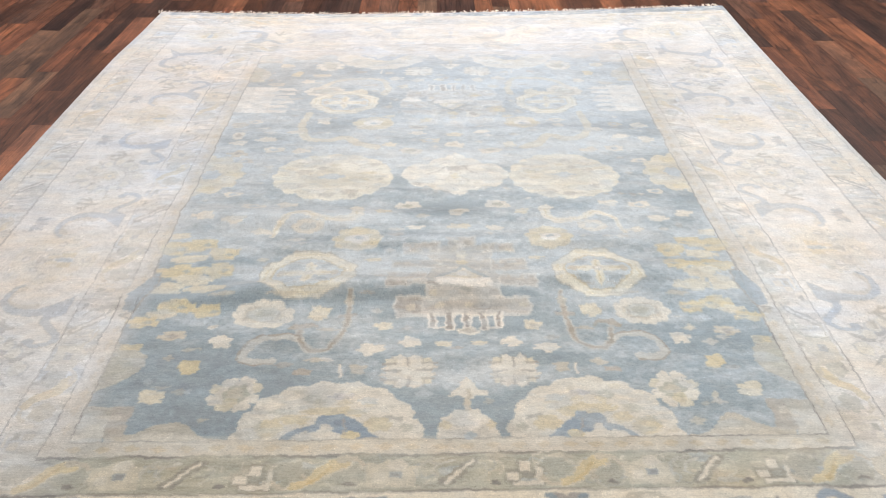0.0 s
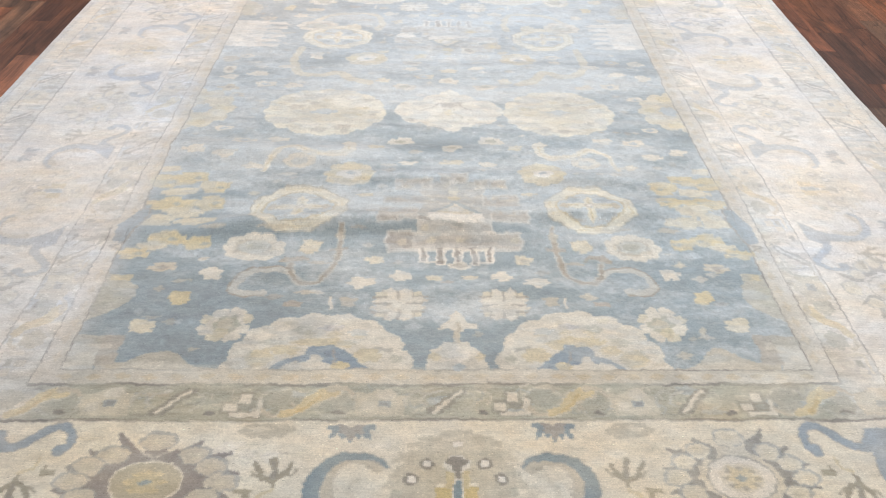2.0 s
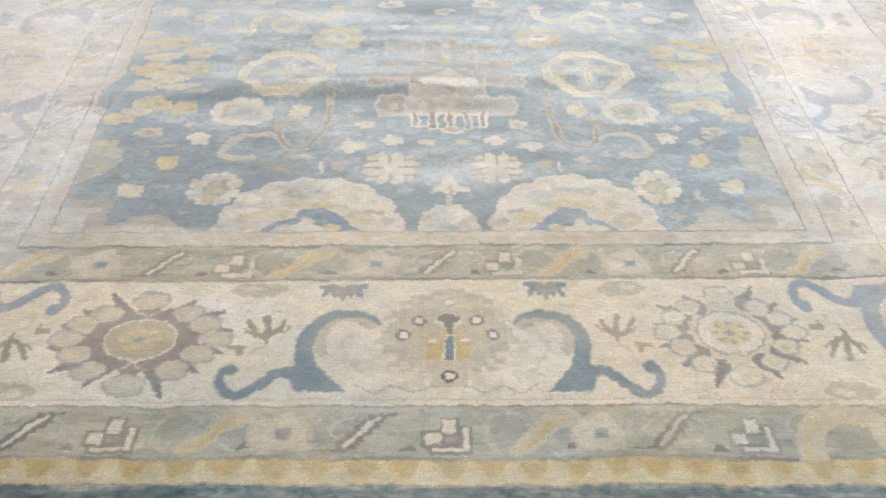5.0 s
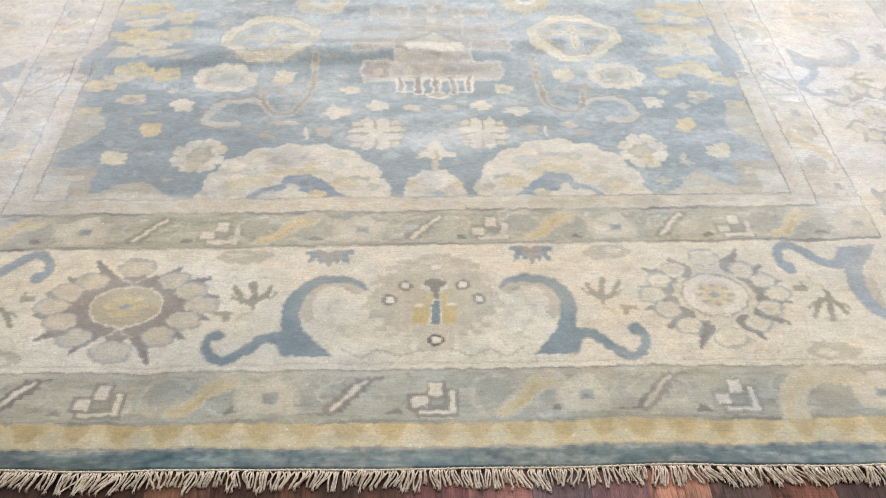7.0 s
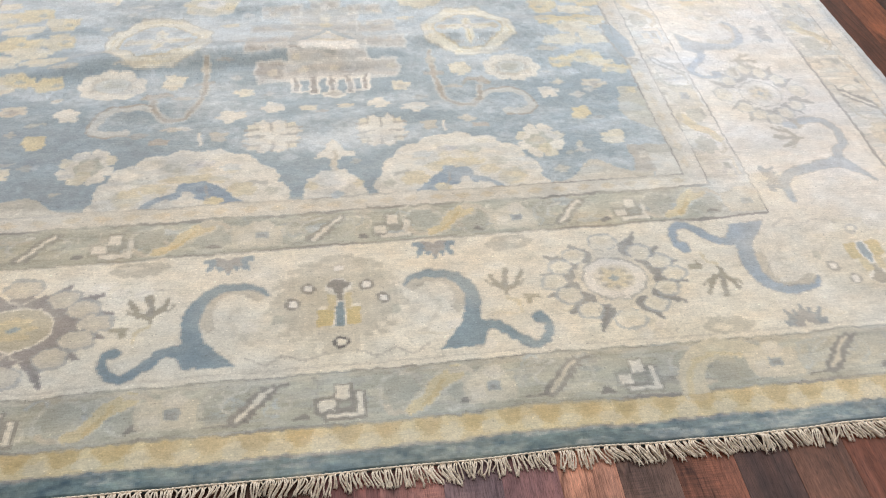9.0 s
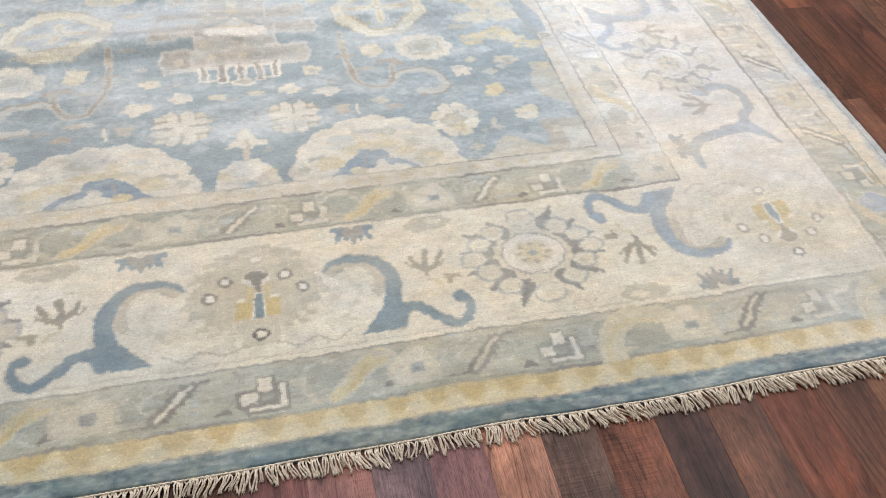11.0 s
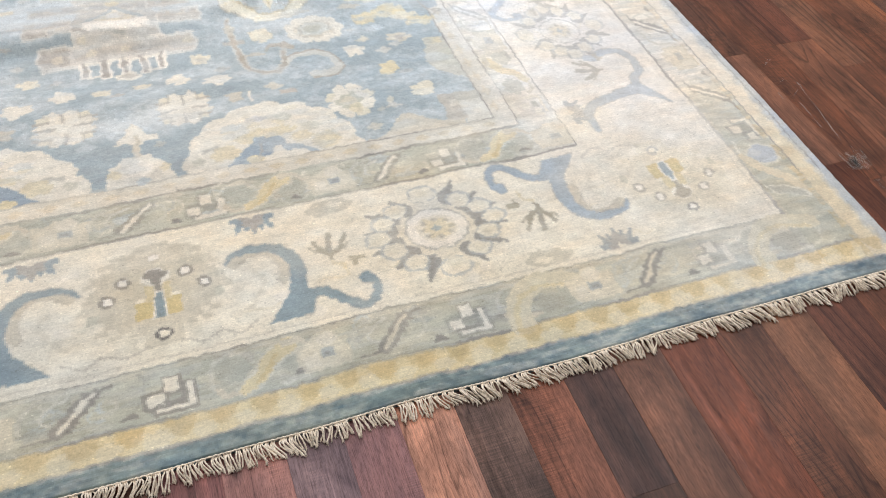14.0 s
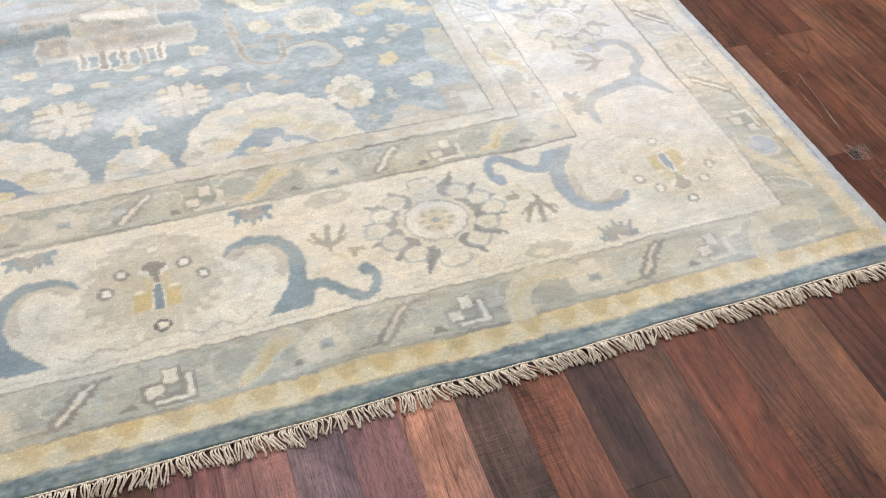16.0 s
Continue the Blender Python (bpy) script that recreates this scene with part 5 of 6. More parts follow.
# long sides and far half paler, with their grazing sheen put into the dye
sheen_wash = np.clip((np.abs(XX) - 0.8) / 0.12, 0, 1) * np.clip((YY - 0.25) / 0.4, 0, 1) * 0.76
sheen_wash = np.maximum(sheen_wash, np.clip((YY - 1.5) / 1.4, 0, 1) * (0.38 + 0.38 * np.clip((YY - 2.95) / 0.15, 0, 1)))
sheen_wash = np.maximum(sheen_wash, np.clip((XX - 0.75) / 0.6, 0, 1) * 0.34 * (PART != EDGE_P)).astype(np.float32)
drawn = PART > FIELD_P
in_guard = (AU > SIDE_MAIN + 0.004) & (AU < SIDE_OUTER) & (XX > 0)
sheen_wash *= np.where(in_guard, np.interp(YY, (0.25, 0.62, 0.7, 0.82, 0.9, 1.2, 1.6), (0.3, 0.42, 1.0, 1.0, 0.7, 0.75, 0.9)), 1.0)
sheen_wash *= 1 - 0.3 * (drawn & (np.abs(XX) > 0.8)) - np.interp(YY, (1.0, 1.4), (0.16, 0.0)) * (drawn & (XX > 0.8))
DYE += sheen_wash[..., None] * (np.array(lin(237, 233, 231), np.float32) - DYE)
# the edge band turns paler and bluer towards the right
edge_mix = (np.clip((XX - 0.3) / 0.9, 0, 1) * 0.45 * (PART == EDGE_P))[..., None].astype(np.float32)
DYE += edge_mix * (np.array(lin(150, 168, 184), np.float32) - DYE)
# the selvedge binding, blue-grey near and paler towards the far end
selvedge = (PART == EDGE_P) & (AU > SIDE_GOLD) & (BV > 0.06)
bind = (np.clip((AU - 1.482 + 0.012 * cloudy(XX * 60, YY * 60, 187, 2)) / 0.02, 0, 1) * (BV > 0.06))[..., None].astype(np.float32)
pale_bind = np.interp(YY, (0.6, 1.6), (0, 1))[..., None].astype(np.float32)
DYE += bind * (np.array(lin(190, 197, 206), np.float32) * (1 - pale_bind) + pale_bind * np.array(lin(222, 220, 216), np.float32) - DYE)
lined = LINES & (AU > 0.8) & (YY > 0.3)
ink = (LINE_INK * np.interp(YY, (0.6, 1.5, 3.0), (0.62, 0.5, 0.3)))[lined][..., None].astype(np.float32)
DYE[lined] = DYE[lined] * (1 - ink) + ink * np.array(lin(140, 135, 130), np.float32)
# patches where the pile has lost its dye, soft and cloudy, drawn out along the wefts
bare = np.clip(cloudy(XX * 5, YY * 8, 141, 3) * 1.5 + 0.42 * cloudy(XX * 22, YY * 34, 145, 3) - 0.02, 0, 0.42) * (YY < 0.66) * np.clip(0.75 + 0.5 * XX, 0.6, 1.3) * np.where((PART == OUTER_P) | (PART == INNER_P), 0.5, 1.0)
bare = np.where((PART == EDGE_P) | (PART == GOLD_P), 0.35, np.where(PART > FIELD_P, 0.5, 1.0)) * bare
DYE += bare[..., None].astype(np.float32) * (np.array(lin(234, 226, 209), np.float32) - DYE)
# uneven dye along the wefts
tone = 1 + 0.06 * cloudy(XX * 2.2, YY * 24, 31, 3) + 0.12 * cloudy(XX * 3, YY * 3.5, 41, 3) + 0.05 * cloudy(XX * 30, YY * 60, 51, 2)
DYE *= tone[..., None].astype(np.float32)
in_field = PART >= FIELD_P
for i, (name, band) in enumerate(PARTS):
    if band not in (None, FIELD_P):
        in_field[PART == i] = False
# rise towards mid-field: the folds' sheen put into the dye
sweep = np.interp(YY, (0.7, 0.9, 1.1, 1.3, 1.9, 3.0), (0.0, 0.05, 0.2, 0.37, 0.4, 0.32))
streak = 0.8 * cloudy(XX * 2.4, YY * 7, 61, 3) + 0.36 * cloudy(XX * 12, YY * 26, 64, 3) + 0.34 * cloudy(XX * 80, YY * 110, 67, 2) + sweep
# wear along the wefts plus white sheen streaks, both in the dye
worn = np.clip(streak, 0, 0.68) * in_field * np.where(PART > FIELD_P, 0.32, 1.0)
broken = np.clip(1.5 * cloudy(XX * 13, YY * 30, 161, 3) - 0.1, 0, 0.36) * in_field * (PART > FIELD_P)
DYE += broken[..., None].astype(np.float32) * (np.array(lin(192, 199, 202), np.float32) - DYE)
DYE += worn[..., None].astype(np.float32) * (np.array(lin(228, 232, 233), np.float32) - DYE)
dark = np.clip(-streak * 0.5 - 0.06, 0, 0.16) * in_field
DYE *= (1 - dark[..., None]).astype(np.float32)
hue = 0.08 * cloudy(XX * 1.6, YY * 2.1, 71, 2)
DYE[..., 0] *= 1 + hue
DYE[..., 2] *= 1 - hue
mottle = 1 + 0.13 * cloudy(XX * 20, YY * 34, 77, 3) + 0.12 * cloudy(XX * 75, YY * 105, 79, 2)
tint = 0.045 * cloudy(XX * 24, YY * 40, 78, 2)
DYE[..., 0] *= 1 + tint
DYE[..., 2] *= 1 - tint
DYE *= mottle[..., None].astype(np.float32)
drift = cloudy(XX * 5, YY * 9, 171, 3) * (1 - in_field)
for ch, gain in ((0, 0.06), (1, -0.01), (2, -0.13)):
    DYE[..., ch] *= 1 + gain * drift
DYE *= (1 + 0.1 * cloudy(XX * 11, YY * 17, 175, 3) * (1 - in_field))[..., None].astype(np.float32)
crack = np.exp(-((cloudy(XX * 17, YY * 26, 191, 3) / 0.012) ** 2)) * np.clip(2.2 * cloudy(XX * 6, YY * 8, 193, 2), 0, 1) * (1 - in_field)
DYE *= (1 - 0.2 * crack)[..., None].astype(np.float32)
guard = (PART == OUTER_P) | (PART == INNER_P)
cast = cloudy(XX * 7, YY * 22, 73, 3) * guard
for ch, gain in ((0, -0.1), (1, -0.02), (2, 0.07)):
    DYE[..., ch] *= 1 + gain * cast + 0.3 * guard * cloudy(XX * 16, YY * 80, 89, 3)
pale_weft = np.clip(cloudy(XX * 18, YY * 90, 75, 3) * 1.3 - 0.12, 0, 0.34) * (PART <= OUTER_P) * (PART != GOLD_P)
DYE += pale_weft[..., None].astype(np.float32) * (np.array(lin(200, 202, 196), np.float32) - DYE)
edge_tone = np.where(PART == EDGE_P, 0.66 + 0.42 * value_noise(XX * 7, YY * 60, 81) * value_noise(XX * 3 + 7, YY * 5, 83) ** 0.5 + 0.24 * value_noise(XX * 4, YY * 20, 82) + 0.3 * cloudy(XX * 60, YY * 300, 87, 2), 1.0)
edge_tone *= np.where((PART == EDGE_P) & ~selvedge, np.interp(YY, (0.0, 0.006, 0.014), (0.8, 0.9, 1.0)), 1.0)
DYE *= np.where(selvedge, 1.0, edge_tone)[..., None].astype(np.float32)
flecks = np.where((PART == EDGE_P) & ~selvedge, 0.9 * cloudy(XX * 18, YY * 40, 85, 3) + 0.8 * cloudy(XX * 90, YY * 120, 86, 2), 0.0)
for ch, gain in ((0, 0.8), (1, 0.62), (2, 0.45)):
    DYE[..., ch] *= 1 + gain * flecks
knots = DYE.reshape(NY, 2, NX, 2, 3).mean(axis=(1, 3))
knots *= (1 + rng.normal(0, 0.048, (NY, NX, 1))).clip(0.7, 1.25)
specks = rng.random((NY, NX)) < 0.0025
knots[specks] *= 0.74
knots[rng.random((NY, NX)) < 0.006] *= 1.22
knots = knots.clip(0.01, 0.95)

# the cloth's form: 11 mm thick, falling at the edges, with slack folds across its middle
gx, gy = np.meshgrid(KX, KY)
rim = np.minimum(np.minimum(gx + HALF, HALF - gx), np.minimum(gy, LONG - gy))
middle = np.exp(-((gx / 1.0) ** 4)) * np.exp(-(((gy - 1.55) / 0.85) ** 4))
gz = 0.0105 * np.sqrt(np.clip(rim / 0.005, 0.02, 1))
gz += np.clip(rim / 0.15, 0, 1) * (0.012 * middle * (cloudy(gx * 1.3 + 3, gy * 6.5, 91, 2) + 0.35) + 0.003 * (cloudy(gx * 2, gy * 2.4, 95, 2) + 0.5) + 0.0055 * middle * cloudy(gx * 3.2 + 5, gy * 19, 93, 2))
for at, high, wide, seed in ((1.03, 0.003, 0.03, 3), (1.185, 0.0055, 0.035, 5), (1.31, 0.006, 0.045, 7), (1.45, 0.003, 0.03, 8), (1.585, 0.005, 0.04, 9), (1.78, 0.003, 0.04, 12), (2.2, 0.003, 0.05, 14)):
    bend = at + 0.1 * cloudy(gx * 2.0 + seed, gx * 0 + seed, 200 + seed, 2)
    some = np.clip(0.4 + 2.4 * cloudy(gx * 2.6 + 2 * seed, gx * 0 + seed, 230 + seed, 2), 0, 1.2) * np.exp(-((gx / 0.95) ** 6))
    gz += 2.7 * high * some * np.exp(-(((gy - bend) / (1.35 * wide)) ** 2))
gz += rng.normal(0, 0.00014, gz.shape) * (rim > 0.004)
right = np.interp(gy, (0, 0.6, 1.4, 2.1, 2.8, 3.3, LONG), (0, 0.008, 0.002, -0.01, -0.002, 0.008, 0.026))
left = np.interp(gy, (0, 2.0, 3.0, 3.4, LONG), (0, 0.0, -0.006, 0.012, 0.02))
share = (gx + HALF) / (2 * HALF)
px = gx + right * share + left * (1 - share) + 0.0015 * cloudy(gx * 0.5 + 9, gy * 11, 97, 2) + 0.004 * cloudy(gx * 0.5 + 9, gy * 120, 94, 2) * np.clip(1 - rim / 0.007, 0, 1)
far_lean = np.interp(gx, (-1.52, -0.57, 0.0, 0.64, 1.52), (-0.07, -0.085, -0.04, 0.015, 0.13)) * np.clip((gy - 3.1) / 0.67, 0, 1)
py = gy + far_lean + (0.007 * cloudy(gx * 2.6, gy * 0.6 + 4, 99, 2) + 0.004 * cloudy(gx * 9, gy * 0.6 + 4, 98, 2)) * np.clip(1 - gy / 0.5, 0, 1)

rug = tagged(new("rug"), "hand-knotted wool area rug, faded blue field and cream borders", "rug")
flat_xyz = np.stack([px, py, gz], -1).reshape(-1, 3).astype(np.float32)
flat_dye = np.concatenate([knots, np.ones((NY, NX, 1))], -1).reshape(-1, 4).astype(np.float32)
cell_part = PART.reshape(NY, 2, NX, 2)[:, 0, :, 0][:-1, :-1].ravel()
corner = (np.arange(NY - 1)[:, None] * NX + np.arange(NX - 1)[None]).ravel()
order = np.argsort(cell_part, kind="stable")
bounds = np.searchsorted(cell_part[order], np.arange(len(PARTS) + 1))
count = np.diff(bounds)
for i, (name, band) in enumerate(PARTS):
    if band is not None and 0 < count[i] < 10:
        cell_part[cell_part == i] = band
order = np.argsort(cell_part, kind="stable")
bounds = np.searchsorted(cell_part[order], np.arange(len(PARTS) + 1))
band_object = {}
for i, (name, band) in enumerate(PARTS):
    cells = corner[order[bounds[i]:bounds[i + 1]]]
    if not len(cells):
        continue
    quads = np.stack([cells, cells + 1, cells + 1 + NX, cells + NX], -1)
    used, index = np.unique(quads, return_inverse=True)
    me = bpy.data.meshes.new(name)
    me.vertices.add(len(used))
    me.vertices.foreach_set("co", flat_xyz[used].ravel())
    me.loops.add(4 * len(cells))
    me.loops.foreach_set("vertex_index", index.ravel().astype(np.int32))
    me.polygons.add(len(cells))
    me.polygons.foreach_set("loop_start", np.arange(0, 4 * len(cells), 4, dtype=np.int32))
    me.polygons.foreach_set("use_smooth", np.ones(len(cells), bool))
    me.update(calc_edges=True)
    layer = me.color_attributes.new("dye", "FLOAT_COLOR", "CORNER")
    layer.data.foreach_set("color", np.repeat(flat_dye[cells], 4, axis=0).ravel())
    me.materials.append(WOOL)
    ob = new(name, me)
    ob.parent = rug if band is None else band_object[band]
    band_object[i] = ob


# ---- the fringe ----
def cord(bm, points, r, sides=5):
    """A thin round strand through points."""
    rings = []
    for k, p in enumerate(points):
        a, b = points[max(k - 1, 0)], points[min(k + 1, len(points) - 1)]
        ahead = (b - a).normalized()
        across = ahead.cross(Vector((0, 0, 1)))
        across = across.normalized() if across.length > 1e-4 else Vector((1, 0, 0))
        up = across.cross(ahead)
        rr = r * (1.25 if k == len(points) - 2 else 1)
        rings.append([bm.verts.new(p + rr * (math.cos(t) * across + math.sin(t) * up)) for t in (2 * math.pi * i / sides for i in range(sides))])
    for ra, rb in zip(rings, rings[1:]):
        for i in range(sides):
            bm.faces.new((ra[i], ra[(i + 1) % sides], rb[(i + 1) % sides], rb[i]))
    bm.faces.new(rings[-1])


def tassel_mesh(seed, length, lean):
    """Three slack cotton cords from one knot: they bow apart, sweep over and fray at the tips."""
    r = random.Random(seed)
    bm = bmesh.new()
    cords = 3
    for k in range(cords):
        o = (k - (cords - 1) / 2) / max(cords - 1, 1) * 2
        x0, spread = o * 0.0022, o * 0.0036 + r.uniform(-0.002, 0.002)
        tip = lean * r.uniform(0.7, 1.25) + o * 0.0014 + r.uniform(-0.0045, 0.0045)
        bow = o * r.uniform(-0.0008, 0.0034) - 0.28 * lean + r.uniform(-0.0015, 0.0015)
        far, lift = length * r.uniform(0.86, 1.1), r.uniform(0.0005, 0.006)
        radius = r.uniform(0.00128, 0.0016)
        pts = [Vector((x0, 0.001, 0.0056)), Vector((x0 + 0.5 * bow, -0.12 * far, 0.0072 + 0.5 * lift)), Vector((spread * 0.7 + bow + 0.12 * tip, -0.3 * far, 0.0086 + lift)),
               Vector((spread + bow + 0.38 * tip, -0.5 * far, 0.0066 + lift)), Vector((spread + 0.6 * bow + 0.68 * tip, -0.7 * far, 0.0046 + 0.7 * lift)),
               Vector((spread * 0.9 + 0.9 * tip, -0.88 * far, 0.0034 + 0.3 * lift)), Vector((spread * 0.8 + tip, -far, 0.0024))]
        cord(bm, pts, radius, 6)
        for hair in range(4):
            q = pts[-1] + Vector((r.uniform(-0.003, 0.003), r.uniform(-0.0045, 0.0005), r.uniform(-0.0008, 0.0018)))
            cord(bm, [pts[-2], (pts[-2] + q) / 2 + Vector((r.uniform(-0.0012, 0.0012), 0, 0.0004)), q], 0.0005, 3)
    me = bpy.data.meshes.new("tassel")
    bm.to_mesh(me)
    bm.free()
    me.materials.append(COTTON)
    for p in me.polygons:
        p.use_smooth = True
    return me


fringe = new("fringe")
fringe.parent = rug
fringe["label"] = "short undyed cotton warp fringe"
TASSELS = [tassel_mesh(i, 0.0252 + 0.0009 * (i % 7), -0.018 + 0.004 * (i % 10)) for i in range(60)]
edge_y = py[0]
N_TASSELS = 298
for i in range(N_TASSELS):
    x = float(np.clip(-HALF + 0.006 + (2 * HALF - 0.012) * (i + rng.uniform(-0.35, 0.35)) / (N_TASSELS - 1), -HALF + 0.004, HALF - 0.004))
    lean = 0.2 + 0.55 * math.tanh((x - 0.1) * 4) + 0.28 * math.sin(x * 13.7) + 0.28 * math.sin(x * 41.0 + 1)
    pick = int(np.clip((lean + 1) * 4.5 + rng.uniform(-1.2, 1.2), 0, 9)) + 10 * int(rng.integers(0, 6))
    ob = new("tassel", TASSELS[pick])
    ob.parent = fringe
    ob.location = (x, float(np.interp(x, gx[0], edge_y)), 0)
    ob.scale = (1, float(rng.uniform(0.8, 1.18)), float(rng.uniform(0.85, 1.25)))
bm = bmesh.new()
step = [Vector((float(x), float(np.interp(x, gx[0], edge_y)) + 0.0006 + 0.0005 * math.sin(x * 620), 0.0102 + 0.0007 * math.cos(x * 620))) for x in np.linspace(-HALF, HALF, 700)]
cord(bm, step, 0.0016, 6)
mesh_object("braid", bm, COTTON, fringe, "fine cotton twining cord along the rug's end")
bm = bmesh.new()
for i in range(420):
    x = rng.uniform(-HALF, HALF)
    y = float(np.interp(x, gx[-1], py[-1]))
    d = rng.uniform(-0.012, 0.012)
    far = rng.uniform(0.012, 0.036)
    cord(bm, [Vector((x, y - 0.002, 0.008)), Vector((x + d * 0.5, y + far * 0.5, 0.006 + rng.uniform(0, 0.008))), Vector((x + d, y + far, 0.003 + rng.uniform(0, 0.01)))], 0.0016, 4)
tagged(mesh_object("far_fringe", bm, COTTON, rug), "short undyed cotton warp fringe", kind="stuff")


# ---- scraps of clear film on the floor ----
def film_strip(name, label, ways, width, creases=()):
    """A torn strip of film along each way, with its turned-up creases as narrow strips that catch the light."""
    bm = bmesh.new()
    for pts, wide in [(w, width) for w in ways] + [(w, 0.0022) for w in creases]:
        last = None
        for k, (x, y, z, twist) in enumerate(pts):
            d = Vector((math.cos(twist), math.sin(twist), 0.5 * math.sin(3 * twist))) * wide / 2
            now = [bm.verts.new(Vector((x, y, z + 0.002)) + d), bm.verts.new(Vector((x, y, z + 0.002 + abs(d.z))) - d)]
            if last:
                bm.faces.new((last[0], last[1], now[1], now[0])).material_index = 1 if wide > 0.008 else 0
            last = now
    ob = mesh_object(name, bm, FILM)
    ob.data.materials.append(SHEET)
    thick = ob.modifiers.new("thickness", "SOLIDIFY")
    thick.thickness = 0.0004
    return tagged(ob, label, "plastic scrap")


film_strip("plastic_thread", "thin torn thread of clear plastic film on the wood floor", [[(1.668 - 0.0035 * k, 0.612 - 0.021 * k + 0.004 * math.sin(k), 0.001 + 0.003 * abs(math.sin(k * 1.7)), 0.4 * k) for k in range(12)], [(1.656 - 0.008 * k, 0.588 - 0.006 * k, 0.001, 0.5 + 0.3 * k) for k in range(5)], [(1.623 - 0.001 * k, 0.536 - 0.014 * k, 0.001, 0.3 * k) for k in range(8)]], 0.003)
film_strip("plastic_scrap", "crumpled scrap of clear plastic film on the wood floor", [[(1.588 + 0.007 * k, 0.345 - 0.05 * abs(math.sin(k * 0.9)), 0.002 + 0.009 * abs(math.sin(k * 1.3)), 1.2 + 0.5 * k) for k in range(8)], [(1.582 + 0.008 * k, 0.3 - 0.018 * math.sin(k * 1.6), 0.002 + 0.007 * abs(math.cos(k)), 0.6 + 0.8 * k) for k in range(7)]], 0.026,
           [[(1.583 + 0.008 * k, 0.338 - 0.004 * (k % 3), 0.008, 1.5) for k in range(9)], [(1.648 - 0.002 * k, 0.336 - 0.011 * k, 0.009, 0.2 * k) for k in range(6)], [(1.584 + 0.009 * k, 0.284 + 0.005 * math.sin(k * 2.1), 0.006, 1.4) for k in range(7)], [(1.6 + 0.006 * k, 0.33 - 0.008 * k, 0.01, 0.7) for k in range(6)], [(1.584 + 0.001 * k, 0.336 - 0.01 * k, 0.007, 0.2) for k in range(6)]])
film_strip("plastic_curl", "small curled tear of clear plastic film on the wood floor", [[(1.616 + 0.005 * k, 0.692 + 0.003 * k, 0.002 + 0.006 * abs(math.sin(k * 0.8)), 0.9 * k) for k in range(7)]], 0.009)
film_strip("plastic_flake", "tiny flake of clear plastic film on the wood floor", [[(1.622 + 0.003 * k, 0.626 - 0.004 * (k % 2), 0.001 + 0.004 * (k % 2), 0.6 * k) for k in range(6)]], 0.014)
film_strip("plastic_hair", "short hair of clear plastic film on the wood floor", [[(1.591 - 0.0008 * k, 0.587 - 0.007 * k, 0.001, 0.3 * k) for k in range(6)]], 0.0028)
film_strip("plastic_shred", "loose shred of clear plastic film on the wood floor", [[(1.622 + 0.004 * math.sin(k * 1.4), 0.245 - 0.008 * k, 0.001 + 0.004 * abs(math.sin(k)), 0.7 * k) for k in range(7)]], 0.011)


# ---- the floor's boards ----
BOARD = 0.105
floor = tagged(new("floor"), "dark red-brown stained wood strip floor", "floor", kind="structure")
bm = bmesh.new()
block(bm, X0, X1, Y0, Y1, -0.06, -0.0082)
mesh_object("underlay", bm, GAP, floor)


def stain(r, g, b, k=1.12):
    """A board's stain from its colour as the eye sees it."""
    mean = (r + g + b) / 3
    return tuple(k * f * ((0.93 * c + 0.07 * mean) / 255) ** 2.2 for c, f in ((r, 1.0), (g, 1.01), (b, 1.0)))


TONES = [stain(*c, 1.0) for c in ((104, 66, 50), (92, 60, 48), (116, 72, 54), (80, 56, 48), (128, 80, 58), (98, 68, 56), (90, 58, 46), (74, 50, 43), (112, 82, 66))]
# the strips vary a little in width; their edges before the rug's near end and along its east side
EDGES = [0.17, 0.268, 0.3645, 0.4665, 0.566, 0.676, 0.776, 0.882, 1.0, 1.107, 1.218, 1.343, 1.475, 1.607, 1.717, 1.842]
while EDGES[0] > X0:
    EDGES.insert(0, EDGES[0] - BOARD)
while EDGES[-1] < X1:
    EDGES.append(EDGES[-1] + BOARD)
# purplish strips up to x 0.32 carry reflected cool light in their tone
NEAR_TONES = {0.017: (124, 82, 82), 0.117: (152, 108, 104), 0.219: (134, 110, 116), 0.316: (124, 92, 96), 0.415: (172, 126, 110), 0.516: (108, 86, 80), 0.621: (134, 86, 70), 0.726: (86, 62, 58),
              0.829: (112, 76, 62), 0.941: (112, 64, 48), 1.053: (90, 58, 46), 1.162: (128, 86, 66), 1.28: (90, 56, 46), 1.409: (108, 68, 52)}
# known ends of strips: the strip at x is cut at these places
CUTS = {0.726: (-0.272,), 1.541: (0.32, 0.76, 1.5), 1.662: (1.19, 2.2), 1.78: (0.775, 1.75), 1.896: (0.64, 1.6, 2.85), -1.563: (2.3, 3.1, 3.64), -1.668: (1.7, 2.64)}
PALE_STRIPS = ((-1.563, 2.2, (150, 96, 72)), (-1.563, 3.5, (134, 86, 66)), (1.896, 3.0, (148, 98, 74)), (1.896, 1.9, (110, 66, 50)),
               (1.541, 0.1, (96, 58, 46)), (1.541, 0.55, (136, 92, 74)), (1.541, 1.1, (108, 70, 56)), (1.541, 2.0, (98, 60, 48)), (1.662, 0.6, (118, 72, 54)), (1.662, 1.6, (138, 84, 62)),
               (1.78, 0.4, (134, 88, 68)), (1.78, 1.2, (112, 68, 54)), (1.896, 0.3, (112, 72, 56)), (1.896, 1.1, (126, 84, 66)))


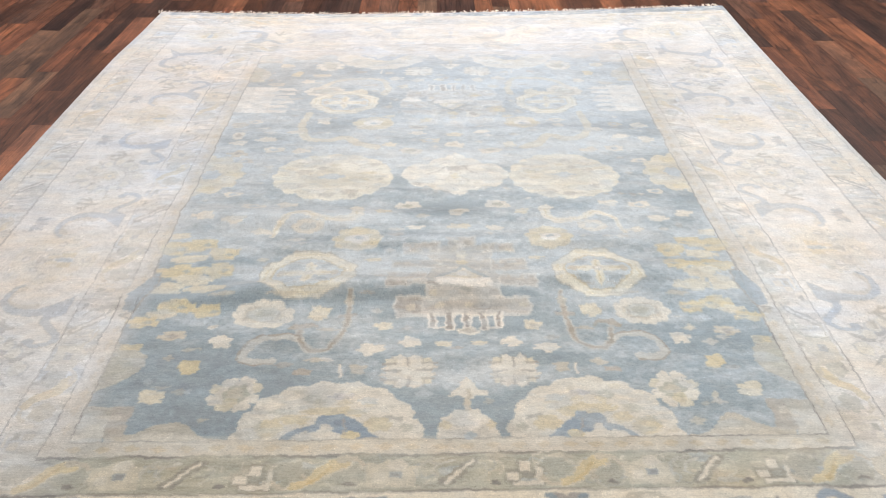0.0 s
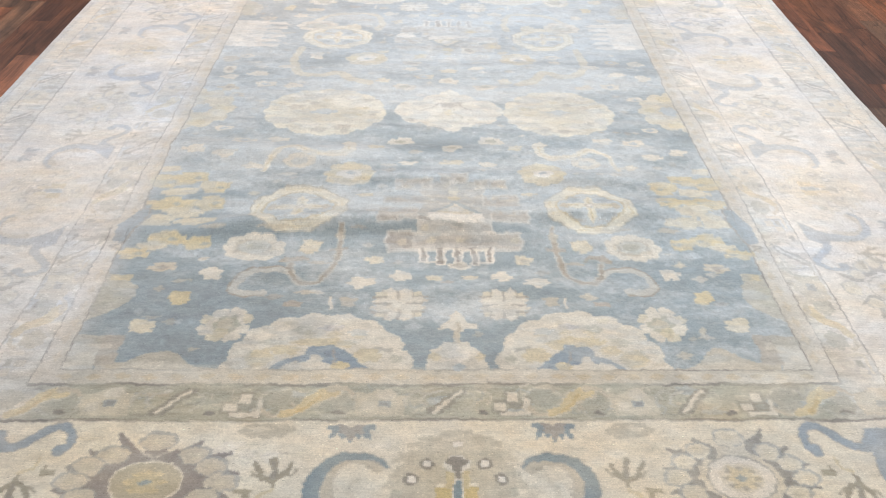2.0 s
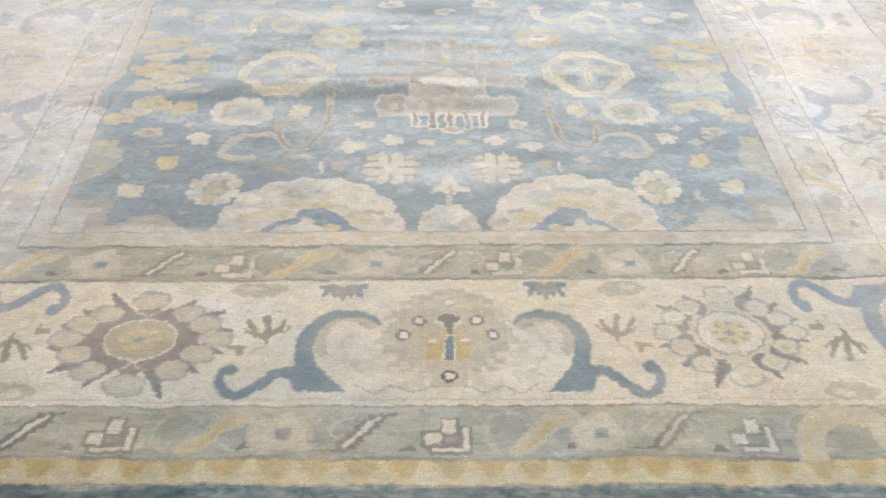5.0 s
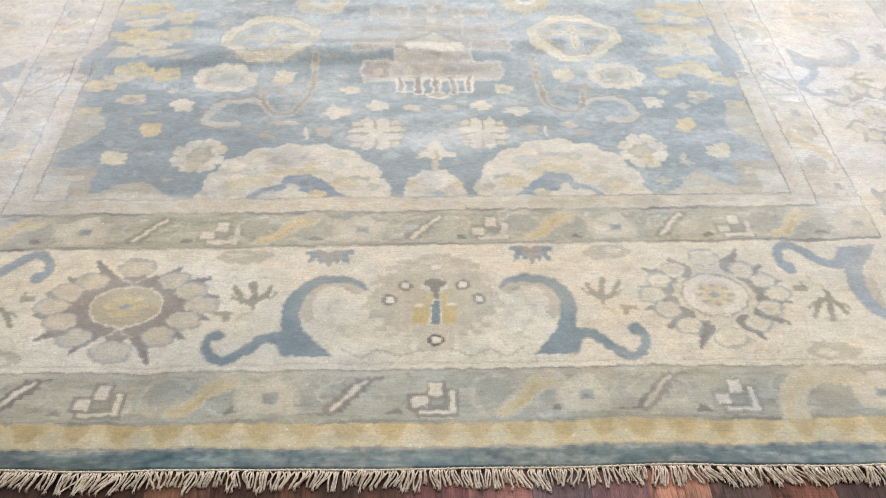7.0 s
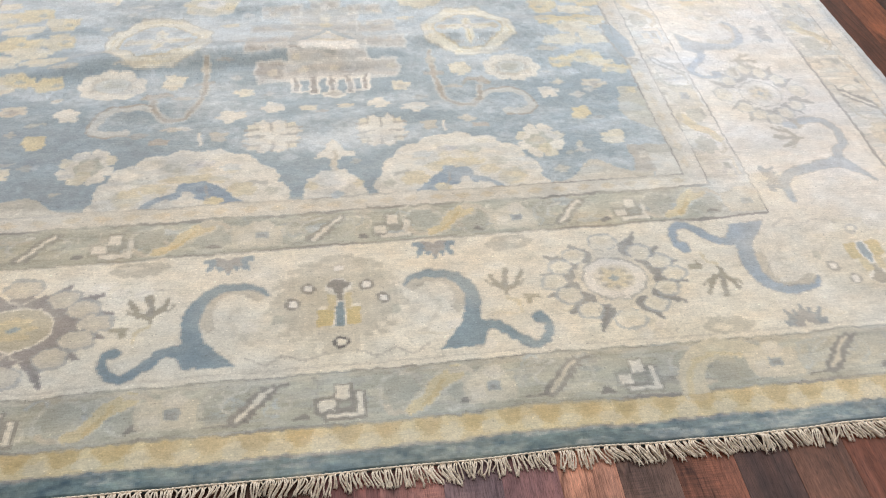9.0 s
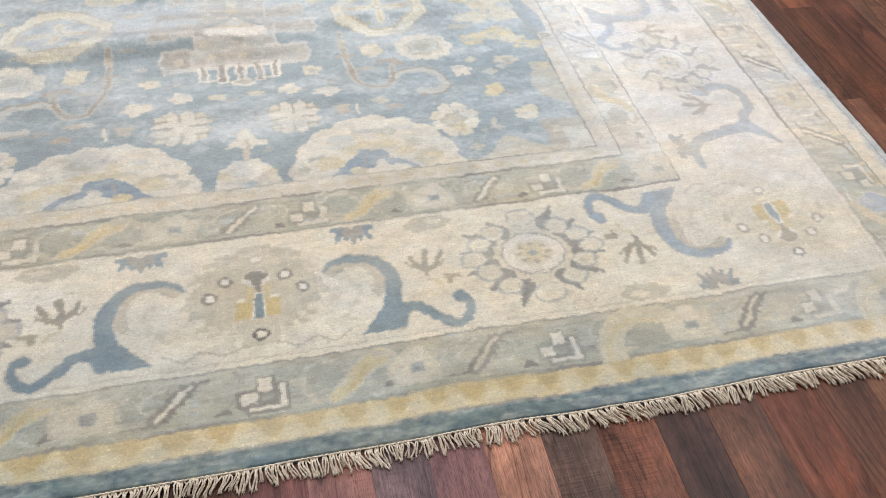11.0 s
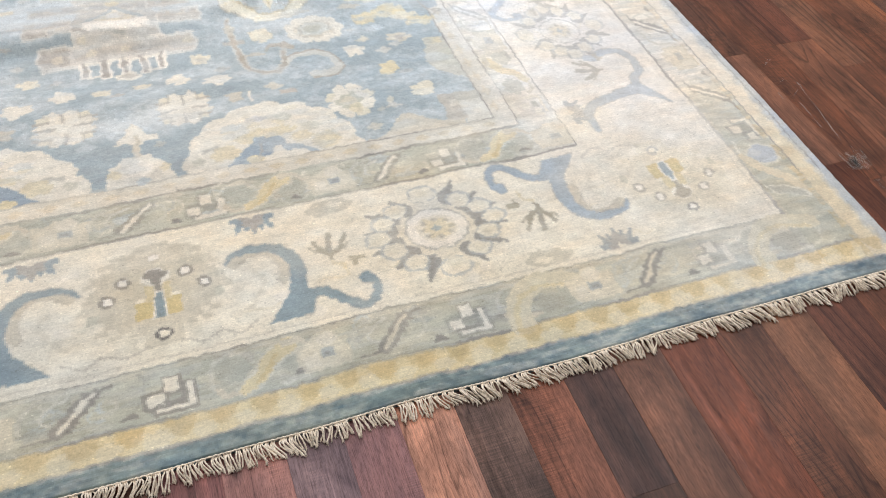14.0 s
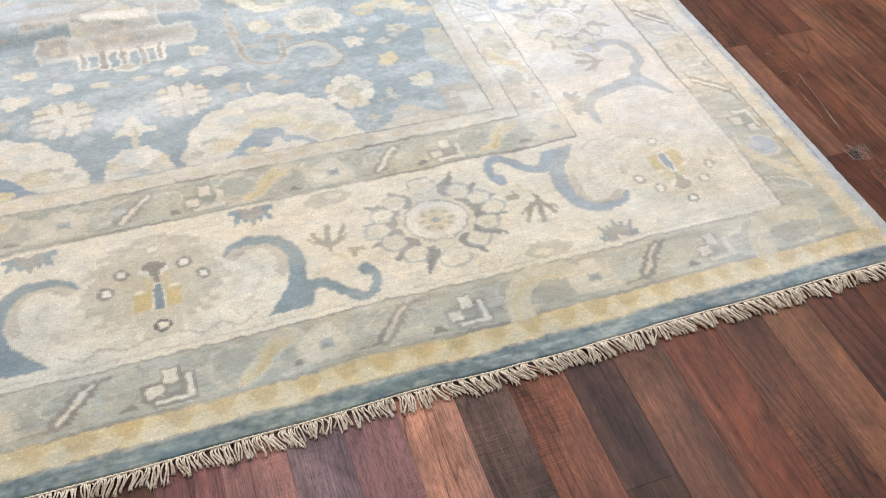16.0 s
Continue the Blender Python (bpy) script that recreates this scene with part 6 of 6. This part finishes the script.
def board_bmesh(bm, x0, x1, y0, y1):
    """A board with eased top edges."""
    e, g = 0.0004, 0.00005
    lo = [bm.verts.new(p) for p in ((x0 + g, y0 + g, -0.008), (x1 - g, y0 + g, -0.008), (x1 - g, y1 - g, -0.008), (x0 + g, y1 - g, -0.008))]
    hi = [bm.verts.new(p) for p in ((x0 + g, y0 + g, -e), (x1 - g, y0 + g, -e), (x1 - g, y1 - g, -e), (x0 + g, y1 - g, -e))]
    top = [bm.verts.new(p) for p in ((x0 + e, y0 + e, 0), (x1 - e, y0 + e, 0), (x1 - e, y1 - e, 0), (x0 + e, y1 - e, 0))]
    for a, b in ((lo, hi), (hi, top)):
        for i in range(4):
            bm.faces.new((a[i], a[(i + 1) % 4], b[(i + 1) % 4], b[i]))
    bm.faces.new(top)


board_meshes = {}
made = 0
rest = bmesh.new()
for x0, x1 in zip(EDGES, EDGES[1:]):
    key = min(list(NEAR_TONES) + list(CUTS), key=lambda k: abs(k - (x0 + x1) / 2))
    known = abs(key - (x0 + x1) / 2) < 0.03
    y = Y0 - rng.uniform(0, 1.0)
    while y < Y1:
        length = (0.5, 0.75, 1.0)[int(rng.integers(0, 3))]
        if known and key in CUTS:
            ahead = [c for c in CUTS[key] if y < c - 0.02 and y + length > c - 0.35]
            length = ahead[0] - y if ahead else length
        elif known and -0.5 < y + length < 0.12:
            length = 0.3 - y
        y0, y1 = max(y, Y0), min(y + length, Y1)
        y += length
        tone = TONES[int(rng.integers(0, len(TONES)))]
        tone = tuple(c * f for c, f in zip(tone, [rng.uniform(0.8, 1.25)] * 3))
        if y1 - y0 < 0.02 or x1 < X0 or x0 > X1:
            continue
        xm, ym = (x0 + x1) / 2, (y0 + y1) / 2
        under = abs(xm) < 1.4 and y0 > 0.1 and y1 < 3.6
        seen = -2.9 < xm < 2.9 and y1 > (-0.8 if xm > -0.6 else 1.2) and y0 < (4.6 if xm < 1.4 else 3.9) and not under
        if seen and made < 300:
            size = (round(x1 - x0, 4), round(y1 - y0, 3))
            if size not in board_meshes:
                bm = bmesh.new()
                board_bmesh(bm, 0, x1 - x0, 0, y1 - y0)
                me = bpy.data.meshes.new("plank")
                bm.to_mesh(me)
                bm.free()
                me.materials.append(WOOD)
                board_meshes[size] = me
            ob = new("plank", board_meshes[size])
            ob.parent = floor
            ob.location = (x0, y0, 0)
            if known and key in NEAR_TONES and y0 < 0.0 < y1 + 0.2:
                tone = stain(*NEAR_TONES[key])
            for px_, py_, colour in PALE_STRIPS:
                if abs(px_ - xm) < 0.04 and y0 < py_ < y1:
                    tone = stain(*colour, 1.12 if xm < 0 else 0.8)
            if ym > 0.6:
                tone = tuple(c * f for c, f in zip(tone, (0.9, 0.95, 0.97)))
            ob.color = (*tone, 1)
            made += 1
        else:
            board_bmesh(rest, x0, x1, y0, y1)
other = tagged(mesh_object("other_planks", rest, WOOD, floor), "dark red-brown stained wood strips", kind="stuff")
other.color = (0.084, 0.044, 0.034, 0)
